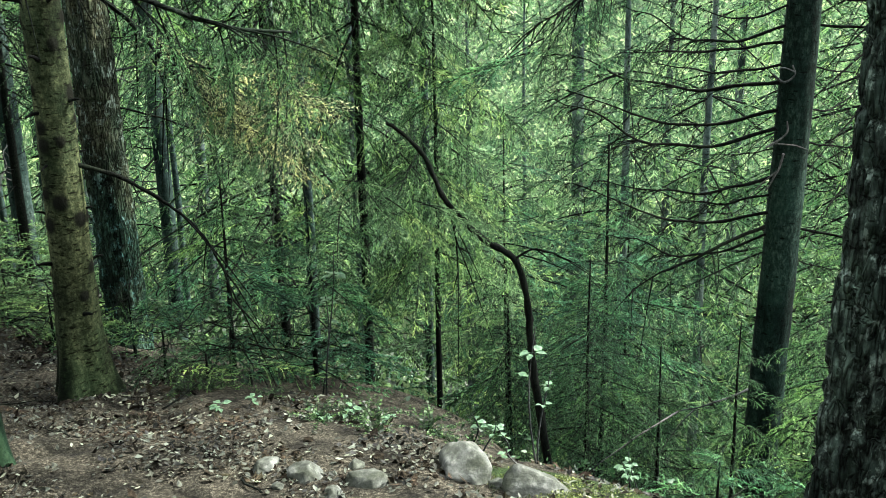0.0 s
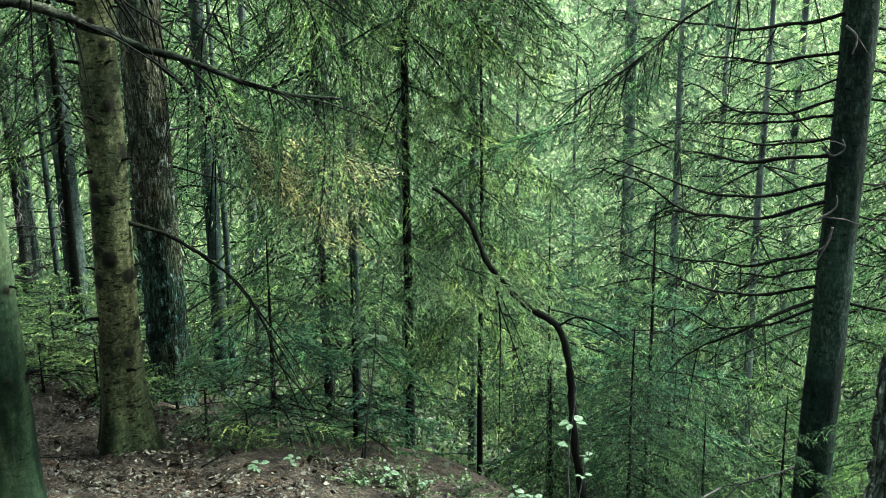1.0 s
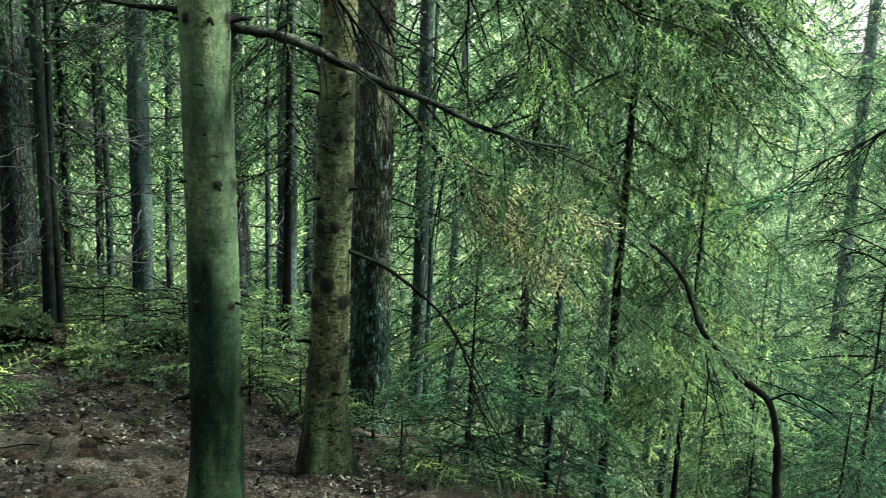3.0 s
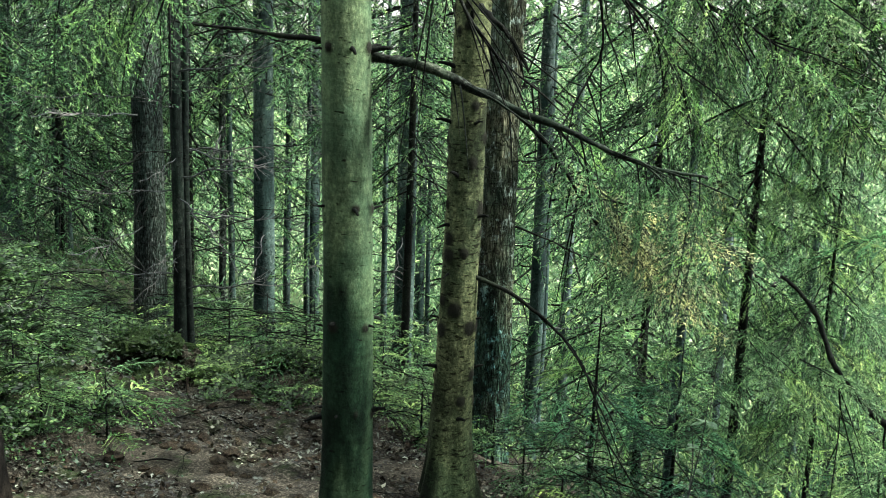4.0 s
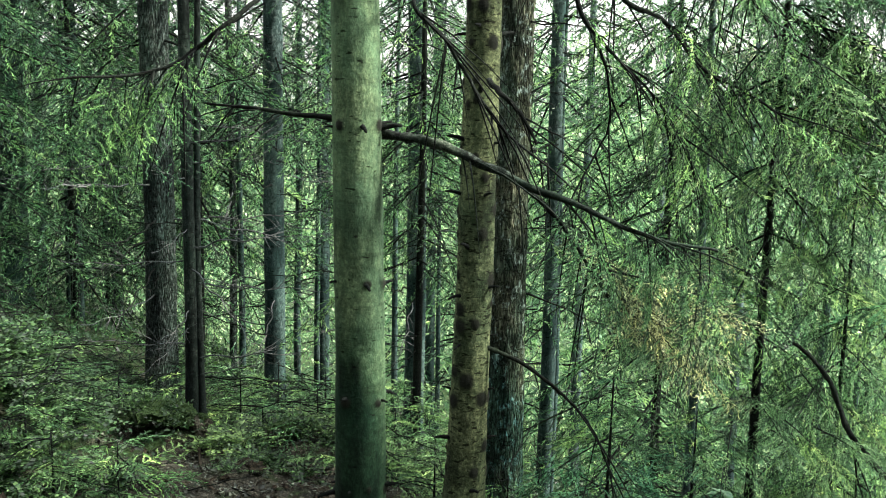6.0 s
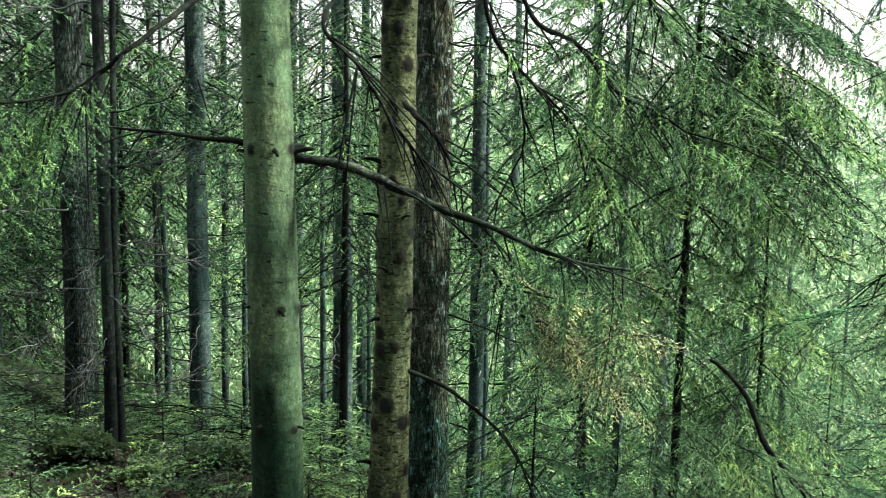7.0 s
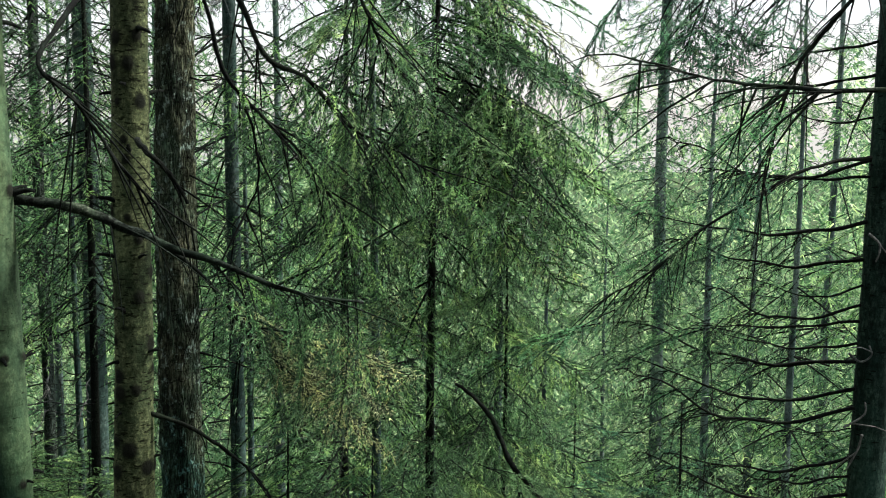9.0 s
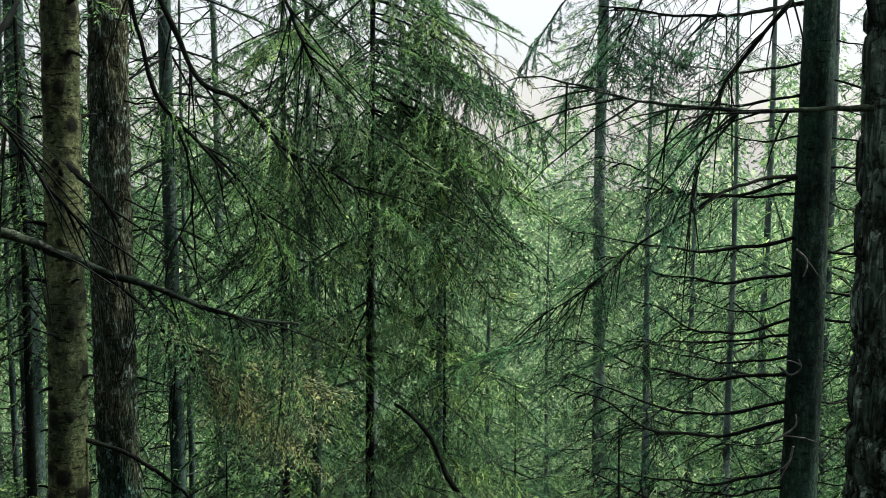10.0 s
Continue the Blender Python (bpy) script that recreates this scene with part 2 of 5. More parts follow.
def rock_material():
    m, n, l, b = mat_new("grey_stone", 0.85, 0.25)
    v = coords(n, l)
    fine = noise_node(n, l, 45, 8, v, 0.7)
    col = ramp(n, l, fine, [(0.3, (0.03, 0.036, 0.031)), (0.52, (0.085, 0.095, 0.084)), (0.75, (0.19, 0.2, 0.18))])
    st = ramp(n, l, noise_node(n, l, 9, 5, v), [(0.4, (0.22, 0.26, 0.16)), (0.6, (1, 1, 1))])
    col = mix(n, l, 0.85, col, st, "MULTIPLY")
    l.new(col, b.inputs["Base Color"])
    bump(n, l, b, fine, 0.5, 0.01)
    return m


M_GROUND, M_ROCK = ground_material(), rock_material()


# ---- building helpers ----
def mesh_of(name, verts, faces, mats, idx=None, smooth=True):
    me = bpy.data.meshes.new(name)
    me.from_pydata([tuple(v) for v in verts], [], faces)
    for m in mats:
        me.materials.append(m)
    if idx is not None:
        me.polygons.foreach_set("material_index", idx)
    me.polygons.foreach_set("use_smooth", [smooth] * len(me.polygons))
    me.update()
    return me


def child(name, me, parent, m=None, label=""):
    ob = new(name, me)
    ob.parent = parent
    if m is not None:
        ob.matrix_basis = m
    return tagged(ob, label)


def base_at(name, x, y, z, label, category, group="", kind=""):
    ob = new(name)
    ob.empty_display_size = 0.1
    ob.location = (x, y, z)
    return tagged(ob, label, category, group, kind)


def smooth_line(pts, n):
    """n + 1 points on a smooth curve through a few control points."""
    p = [Vector(q) for q in pts]
    p = [2 * p[0] - p[1]] + p + [2 * p[-1] - p[-2]]
    out, k = [], len(p) - 3
    for i in range(n + 1):
        u = i / n * k
        j = min(int(u), k - 1)
        t = u - j
        a, b, c, d = p[j:j + 4]
        out.append(0.5 * (2 * b + (c - a) * t + (2 * a - 5 * b + 4 * c - d) * t * t + (3 * b - a - 3 * c + d) * t ** 3))
    return out


def tube(V, F, pts, radii, sides=6, wobble=0.0, rnd=random):
    """Adds a tapered round stick along pts to the lists V and F."""
    start, x = len(V), None
    for i, p in enumerate(pts):
        d = (pts[min(i + 1, len(pts) - 1)] - pts[max(i - 1, 0)]).normalized()
        if x is None:
            x = d.orthogonal().normalized()
        x = (x - d * x.dot(d)).normalized()
        y = d.cross(x)
        for s in range(sides):
            a = 2 * math.pi * s / sides
            r = radii[i] * (1 + wobble * (rnd.random() - 0.5))
            V.append(p + x * (math.cos(a) * r) + y * (math.sin(a) * r))
    for i in range(len(pts) - 1):
        for s in range(sides):
            a, b = start + i * sides + s, start + i * sides + (s + 1) % sides
            F.append((a, b, b + sides, a + sides))
    if sides > 3:
        F.append(tuple(start + s for s in reversed(range(sides))))
        F.append(tuple(start + (len(pts) - 1) * sides + s for s in range(sides)))


def ground_z(x, y):
    s = (x + 0.7) * 0.5 + (y - 3.54) * 0.865
    far = max(0.0, s)
    right = max(0.0, min(1.0, (x + 0.3) / 1.4))
    drop = (0.52 + 0.26 * right * right * (3 - 2 * right)) * (math.log1p(math.exp((s - 0.05) * 6)) / 6 if s < 8 else s - 0.05)
    drop = 11.0 * math.tanh(drop / 11.0)
    z = -0.03 * max(0.0, min(y, 4.0)) - drop
    valley = max(0.0, min(1.0, (math.hypot(x, y) - 60.0) / 300.0))
    z -= 60.0 * valley * valley
    z += 0.24 * math.exp(-((x + 4.7) / 1.1) ** 2 - ((y - 4.0) / 1.0) ** 2)
    up = max(0.0, min(1.0, (-2.62 - x) / 1.1))
    z -= 0.065 * math.exp(-((x + 1.35) / 0.5) ** 2 - ((y - 3.75) / 0.42) ** 2)
    z += 0.40 * up * up * (3 - 2 * up) * math.exp(-((y - 2.9) / 1.15) ** 4)
    z -= 0.17 * math.exp(-((x + 3.5) / 0.7) ** 4 - ((y - 5.1) / 0.7) ** 4)
    if -4.6 < x < -1.8 and 3.2 < y < 5.6:
        for mx, my, rx, ry, h in ((-3.2, 4.65, 0.3, 0.25, 0.06), (-2.52, 4.72, 0.26, 0.22, 0.08), (-3.9, 4.0, 0.42, 0.3, 0.1), (-3.5, 3.55, 0.3, 0.25, 0.1)):
            d2 = ((x - mx) / rx) ** 2 + ((y - my) / ry) ** 2 + 0.5 * noise.noise((x * 5, y * 5, 2.2))
            z += h / (1 + math.exp(min(40, (d2 - 0.9) * 6)))
        z -= 0.12 * math.exp(-((x + 3.0) / 0.2) ** 2 - ((y - 4.22) / 0.12) ** 2) + 0.08 * math.exp(-((x + 2.45) / 0.16) ** 2 - ((y - 4.42) / 0.1) ** 2)
    if abs(x) < 40 and abs(y) < 40:
        z += 0.06 * noise.noise((x * 0.9, y * 0.9, 1.3)) + 0.022 * noise.noise((x * 4, y * 4, 5.1)) + 0.010 * noise.noise((x * 13, y * 13, 6.3))
        z += 0.03 * max(0.0, min(1.0, (-x - 0.9) / 0.6)) * noise.noise((x * 7, y * 7, 9.2)) * (y > 2.2)
        z += 0.09 * max(0.0, min(1.0, (-x - 2.3) / 0.8)) * noise.noise((x * 2.6, y * 2.6, 4.4))
        if far > 0:
            z += min(far, 1.0) * 0.12 * noise.noise((x * 1.3, y * 1.3, 7.7))
    return z


# ---- foliage sprays: one limb with side twigs and needles, lying along +x ----
def spray(name, seed, needle, length=1.0, step=0.045, reach=0.34, droop=0.25, hang=0.5, needle_len=0.028,
          needle_w=0.0034, every=0.0112, sub=True, twig_wood=True, bare=0.12, lift=0.0):
    rnd = random.Random(seed)
    V, F, wood = [], [], []

    def limb(p0, d0, ln, sag, r, sides, segs):
        pts, side = [], Vector((rnd.uniform(-1, 1), rnd.uniform(-1, 1), 0)) * 0.06 * ln
        for i in range(segs + 1):
            u = i / segs
            pts.append(p0 + d0 * (ln * u) + Vector((0, 0, -sag * ln * u * u)) + side * math.sin(u * 3))
        if twig_wood or sides > 3 or segs > 1:
            tube(V, F, pts, [r * (1 - 0.75 * i / segs) for i in range(segs + 1)], sides)
        return pts

    def along(pts, u):
        k = u * (len(pts) - 1)
        j = min(int(k), len(pts) - 2)
        return pts[j].lerp(pts[j + 1], k - j), (pts[j + 1] - pts[j]).normalized()

    needles, tones = [], []

    def clothe(pts, ln, u0=0.0):
        n = max(2, int(ln * (1 - u0) / every))
        tone = min(1.0, max(0.0, rnd.gauss(0.45, 0.3)))
        for i in range(n):
            p, t = along(pts, u0 + (1 - u0) * (i + rnd.random()) / n)
            for _ in range(2):
                q = Vector((rnd.gauss(0, 1), rnd.gauss(0, 1), rnd.gauss(0.25, 0.8)))
                q = (q - t * q.dot(t)).normalized()
                d = (t * 0.9 + q * 0.6).normalized() * needle_len * rnd.uniform(0.7, 1.25)
                w = d.cross(Vector((rnd.gauss(0, 1), rnd.gauss(0, 1), rnd.gauss(0, 1)))).normalized() * needle_w
                needles.append((p - w, p + w, p + d))
                tones.append(tone)

    main = limb(Vector((0, 0, 0)), Vector((1, 0, lift)), length, droop, 0.0055 * length + 0.001, 5, 8)
    clothe(main, length, 0.35)
    x, sgn = bare * length, 1
    while x < length * 0.99:
        u = x / length
        p, t = along(main, u)
        ln = reach * length * (0.35 + 0.65 * math.sin(math.pi * min(1, 0.18 + u * 0.62))) * (1 - 0.72 * u ** 2) * rnd.uniform(0.6, 1.2)
        a = radians(rnd.uniform(42, 68)) * sgn
        d = Vector((math.cos(a), math.sin(a), rnd.uniform(-0.25, 0.12)))
        tw = limb(p, d, ln, hang * rnd.uniform(0.6, 1.4), 0.0028, 3, 3)
        clothe(tw, ln)
        if sub and ln > 0.1:
            for k in range(int(ln / 0.045)):
                u2 = rnd.uniform(0.15, 0.95)
                p2, t2 = along(tw, u2)
                a2 = rnd.choice((-1, 1)) * rnd.uniform(0.5, 1.0)
                d2 = Vector((t2.x * math.cos(a2) - t2.y * math.sin(a2), t2.x * math.sin(a2) + t2.y * math.cos(a2), t2.z + rnd.uniform(-0.3, 0.1))).normalized()
                l2 = ln * rnd.uniform(0.18, 0.42) * (1.1 - u2 * 0.6)
                clothe(limb(p2, d2, l2, hang * 1.2, 0.0016, 3, 1), l2)
        x += step * length * rnd.uniform(0.6, 1.4)
        sgn = -sgn
    nw = len(F)
    for tri in needles:
        k = len(V)
        V.extend(tri)
        F.append((k, k + 1, k + 2))
    me = mesh_of(name, V, F, [M_DEAD, needle], [0] * nw + [1] * (len(F) - nw), False)
    at = me.attributes.new("tone", "FLOAT", "POINT")
    at.data.foreach_set("value", [0.0] * (len(V) - 3 * len(tones)) + [k for k in tones for _ in range(3)])
    return me


SP = [spray("spruce_branch", 11 + i, M_NEEDLE, droop=0.2 + 0.09 * i, hang=0.2 + 0.16 * i) for i in range(4)]
SP_HANG = [spray("weeping_branch", 31 + i, M_NEEDLE, droop=0.3, hang=0.9 + 0.35 * i, reach=0.42) for i in range(2)]
SP_DK = [spray("dark_branch", 51 + i, M_NEEDLE_DK, droop=0.15, hang=0.15 + 0.12 * i, reach=0.34) for i in range(3)]
SP_DRY = [spray("dry_branch", 71 + i, M_NEEDLE_DRY, droop=0.25, hang=0.5, reach=0.36, every=0.018, needle_w=0.002) for i in range(2)]
SP_FAR = [spray("far_branch", 91 + i, M_NEEDLE_HAZE, droop=0.25, hang=0.35, sub=True, step=0.085, needle_len=0.06, needle_w=0.0042,
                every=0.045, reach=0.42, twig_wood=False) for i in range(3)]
SP_LIT = [spray("lit_branch", 151 + i, M_NEEDLE_LIT, droop=0.2, hang=0.2 + 0.2 * i, reach=0.4) for i in range(2)]
SP_SHADE = [spray("shaded_branch", 131 + i, M_NEEDLE_SHADE, droop=0.25, hang=0.6, sub=False, step=0.05, needle_len=0.028, needle_w=0.003,
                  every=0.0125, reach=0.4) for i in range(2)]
SP_MID = [spray("mid_branch", 111 + i, M_NEEDLE, droop=0.22, hang=0.35, sub=False, step=0.066, needle_len=0.03, needle_w=0.003,
                every=0.0145) for i in range(3)]


SP_SMALL = [spray("seedling_branch", 171 + i, (M_NEEDLE_LIT, M_NEEDLE_LIT, M_NEEDLE)[i], droop=0.18, hang=0.2 + 0.1 * i, sub=False, step=0.06, needle_len=0.042, needle_w=0.0058,
                  every=0.021, reach=0.42) for i in range(3)]


def limb_pose(p, az, pitch, scale, roll=0.0):
    """A spray at p, growing towards the compass angle az (degrees from +x), tilted down by -pitch."""
    return Matrix.Translation(p) @ Euler((radians(roll), radians(-pitch), radians(az))).to_matrix().to_4x4() @ Matrix.Scale(scale, 4)


def trunk_mesh(name, height, r, mat, seed, lean=(0, 0), flare=0.0, taper=0.45, sides=20, dz=0.06, rough=0.05, plates=0.0, knots=(), knot_w=0.17, flare_h=0.13):
    """A trunk from z = -0.3 below its foot to height: uneven, tapered, flared at the foot."""
    rnd = random.Random(seed)
    V, F, K = [], [], []
    zs = [-0.3 + dz * i for i in range(int((min(height, 3.4) + 0.3) / dz) + 1)]
    while height > 3.4 and zs[-1] < height:
        zs.append(min(height, zs[-1] + 0.25))
    rows = len(zs) - 1
    ph = [rnd.uniform(0, 6.28) for _ in range(4)]
    spots_ = [(zk + rnd.uniform(-0.02, 0.02), (q + rnd.random()) * 1.5708) for zk in knots for q in range(4)]
    size_ = [rnd.uniform(0.5, 1.5) for _ in spots_]
    for i in range(rows + 1):
        z = zs[i]
        cx = lean[0] * z + 0.012 * math.sin(z * 1.1 + ph[0]) * min(1, max(0, z))
        cy = lean[1] * z + 0.012 * math.sin(z * 0.9 + ph[1]) * min(1, max(0, z))
        rr = r * (1 - (1 - taper) * max(0, z) / height)
        for s in range(sides):
            a = 2 * math.pi * s / sides
            f = flare * math.exp(-max(0, z + 0.02) / flare_h) * (1 + 0.55 * math.sin(3 * a + ph[2]) + 0.3 * math.sin(5 * a + ph[3]))
            q = (math.cos(a) * r * 14 + seed, math.sin(a) * r * 14, z * 5)
            k = 1 + f + rough * noise.noise(q) + rough * 0.5 * noise.noise((q[0] * 3, q[1] * 3, q[2] * 3))
            if plates:
                dd = noise.voronoi((math.cos(a) * r * 24 + seed, math.sin(a) * r * 24, z * 8 + 0.4 * noise.noise(q)))[0]
                k += plates * (min(0.28, dd[1] - dd[0]) / 0.28 - 0.7)
            kn = 0.0
            for (zk, ak), kz in zip(spots_, size_):
                if abs(z - zk) < 0.07:
                    da = (a - ak + math.pi) % (2 * math.pi) - math.pi
                    g = math.exp(-((z - zk) / (0.08 * knot_w * kz)) ** 2 - (da / (knot_w * kz)) ** 2)
                    k += 0.1 * g
                    kn = max(kn, min(1.0, max(0.0, 3.2 * g - 0.7)))
            K.append(kn)
            V.append((cx + math.cos(a) * rr * k, cy + math.sin(a) * rr * k, z))
    for i in range(rows):
        for s in range(sides):
            a, b = i * sides + s, i * sides + (s + 1) % sides
            F.append((a, b, b + sides, a + sides))
    F.append(tuple(rows * sides + s for s in range(sides)))
    me = mesh_of(name, V, F, [mat])
    me.attributes.new("knot", "FLOAT", "POINT").data.foreach_set("value", K)
    return me


def dead_branch(name, seed, length=1.0, twigs=7, droop=0.1, curl=0.15, r=0.007, mat=None):
    """A bare grey limb along +x with short broken side twigs."""
    rnd = random.Random(seed)
    V, F = [], []
    kx = [rnd.uniform(-1, 1) for _ in range(3)]
    pts = [Vector((length * u, curl * 0.35 * math.sin(u * 3 + kx[0]) * u + 0.012 * math.sin(u * 17 + kx[2] * 3), -droop * length * math.sin(u * 2.2 + 0.25 * kx[1]) * u + 0.01 * math.sin(u * 21 + kx[0] * 3)))
           for u in [i / 14 for i in range(15)]]
    tube(V, F, pts, [r * (1 - 0.8 * i / 14) + 0.0008 for i in range(15)], 4, 0.25, rnd)
    for _ in range(twigs):
        j = rnd.randint(3, 13)
        p = pts[j]
        a = rnd.choice((-1, 1)) * rnd.uniform(0.4, 1.1)
        ln = length * rnd.uniform(0.08, 0.3) * (1.15 - j / 16)
        d = Vector((math.cos(a), math.sin(a), rnd.uniform(-0.7, 0.25)))
        q = [p + d * (ln * u) + Vector((0, 0, -0.3 * ln * u * u)) for u in (0, 0.33, 0.66, 1)]
        tube(V, F, q, [0.0035, 0.0028, 0.002, 0.0009], 3, 0.2, rnd)
        if rnd.random() < 0.6:
            e = d + Vector((rnd.uniform(-0.5, 0.5), rnd.uniform(-0.5, 0.5), rnd.uniform(-0.6, 0.1)))
            tube(V, F, [q[1], q[1] + e * ln * 0.25, q[1] + e * ln * 0.45], [0.002, 0.0015, 0.0007], 3)
    return mesh_of(name, V, F, [mat or M_DEAD])


DEAD = [dead_branch("dead_branch", 200 + i, droop=0.05 + 0.05 * (i % 3), twigs=7 + 2 * i) for i in range(5)]


def sagging_branch(name, seed, sag, rise, twigs, r=0.0085):
    """A dead limb along +x that sags in its middle and lifts at the tip, with fine hanging twigs."""
    rr = random.Random(seed)
    V, F, n = [], [], 18
    kx = [rr.uniform(-3, 3) for _ in range(3)]
    pts = [Vector((u, 0.05 * math.sin(u * 3 + kx[0]) * u + 0.008 * math.sin(u * 15 + kx[1]), -sag * math.sin(math.pi * min(1.0, u * 1.15)) + rise * u ** 2.2 + 0.006 * math.sin(u * 19 + kx[2])))
           + Vector(noise.noise_vector((u * 7, seed, 0.5))) * 0.02 * u for u in [i / n for i in range(n + 1)]]
    tube(V, F, pts, [r * (1 - 0.82 * i / n) + 0.0009 for i in range(n + 1)], 6, 0.55, rr)
    for _ in range(twigs):
        j = rr.randint(4, n)
        ln = rr.uniform(0.06, 0.24) * (1.2 - 0.6 * j / n)
        a = rr.choice((-1, 1)) * rr.uniform(0.3, 1.0)
        d = Vector((math.cos(a), math.sin(a), rr.uniform(-1.1, 0.35)))
        q = [pts[j] + d * (ln * u) + Vector((0.02 * math.sin(u * 6 + kx[0]), 0, -0.35 * ln * u * u)) for u in (0, 0.25, 0.5, 0.75, 1)]
        tube(V, F, q, [0.0032, 0.0026, 0.002, 0.0015, 0.0008], 3, 0.25, rr)
        for _ in range(2):
            e = d * 0.6 + Vector((rr.uniform(-0.6, 0.6), rr.uniform(-0.6, 0.6), rr.uniform(-0.9, 0.2)))
            k = rr.randint(1, 3)
            tube(V, F, [q[k], q[k] + e * ln * 0.25, q[k] + e * ln * 0.5], [0.0017, 0.0013, 0.0006], 3)
    return mesh_of(name, V, F, [M_DEAD])


SAG = [sagging_branch("dead_branch", 260 + i, (0.03, 0.06, 0.09, 0.05, 0.075)[i], (0.02, 0.10, 0.17, 0.06, 0.13)[i], 20 + 3 * i) for i in range(5)]
DEAD_PALE = [dead_branch("bare_branch", 240 + i, droop=0.06, twigs=9, r=0.006, mat=M_PALE) for i in range(2)]


def stub_mesh(seed):
    rr = random.Random(seed)
    V, F = [], []
    tube(V, F, [Vector((-0.02, 0, 0)), Vector((0.03, 0, 0.004)), Vector((0.07, 0.004, 0.002)), Vector((0.1, 0.006, -0.006))], [0.017, 0.012, 0.009, 0.006], 7, 0.3, rr)
    return mesh_of("stub", V, F, [M_DEAD])


STUB = [stub_mesh(220 + i) for i in range(3)]


def curve_limb(name, pts, r0, r1, parent, seed, twigs=0, mat=None, label=""):
    """A limb that follows a few control points given in world metres."""
    rnd = random.Random(seed)
    o = Vector(parent.location)
    line = [p - o for p in smooth_line(pts, 6 * len(pts))]
    V, F = [], []
    n = len(line) - 1
    for i, p in enumerate(line):
        p += Vector(noise.noise_vector(p * 6 + o)) * 0.009 + Vector(noise.noise_vector(p * 22 + o)) * 0.004
    tube(V, F, line, [r0 + (r1 - r0) * i / n for i in range(n + 1)], 8, 0.5, rnd)
    for _ in range(twigs):
        j = rnd.randint(n // 5, n)
        ln = rnd.uniform(0.06, 0.3)
        d = (line[min(j + 1, n)] - line[j - 1]).normalized() + Vector((rnd.uniform(-1, 1), rnd.uniform(-0.6, 0.6), rnd.uniform(-1.0, 0.3)))
        q = [line[j] + d * (ln * u) + Vector((0, 0, -0.35 * ln * u * u)) for u in (0, 0.33, 0.66, 1)]
        tube(V, F, q, [0.004, 0.003, 0.002, 0.0008], 4, 0.2, rnd)
    return child(name, mesh_of(name, V, F, [mat or M_DEAD]), parent, None, label), line


def dress(parent, line, meshes, count, rnd, scale=(0.3, 0.6), u0=0.3, pitch=(-60, -15), spread=80):
    """Needle sprays along a limb."""
    n = len(line) - 1
    for k in range(count):
        u = u0 + (1 - u0) * (k + rnd.random()) / count
        j = min(n - 1, int(u * n))
        d = line[j + 1] - line[j]
        az = math.degrees(math.atan2(d.y, d.x)) + rnd.uniform(-spread, spread)
        child("branch", rnd.choice(meshes), parent, limb_pose(line[j], az, rnd.uniform(*pitch), rnd.uniform(*scale), rnd.uniform(-25, 25)))


def crown(tree, rnd, z0, z1, per_m, reach, meshes, pitch=(-30, -5), lean=(0, 0), r=0.02, az=None, group=4):
    """Living limbs from z0 to z1 above the foot; reach(z) gives their length."""
    z = z0
    while z < z1:
        n = group if rnd.random() < 0.7 else group - 1
        a0 = rnd.uniform(0, 360)
        for k in range(n):
            a = a0 + 360 * k / n + rnd.uniform(-20, 20) if az is None else rnd.uniform(*az)
            ln = reach(z) * rnd.uniform(0.75, 1.2)
            if ln > 0.06:
                child("branch", rnd.choice(meshes), tree, limb_pose((lean[0] * z, lean[1] * z, z + rnd.uniform(-0.05, 0.05)), a, rnd.uniform(*pitch), ln, rnd.uniform(-12, 12)))
        z += n / per_m


def snags(tree, rnd, z0, z1, count, ln, lean=(0, 0), az=(0, 360), pitch=(-20, 15), r=0.0, meshes=DEAD):
    """Dead bare limbs."""
    for k in range(count):
        z = z0 + (z1 - z0) * (k + rnd.random()) / count
        a = rnd.uniform(*az)
        child("dead_branch", rnd.choice(meshes), tree, limb_pose((lean[0] * z + r * math.cos(radians(a)), lean[1] * z + r * math.sin(radians(a)), z), a, rnd.uniform(*pitch), rnd.uniform(*ln), rnd.uniform(-180, 180)))


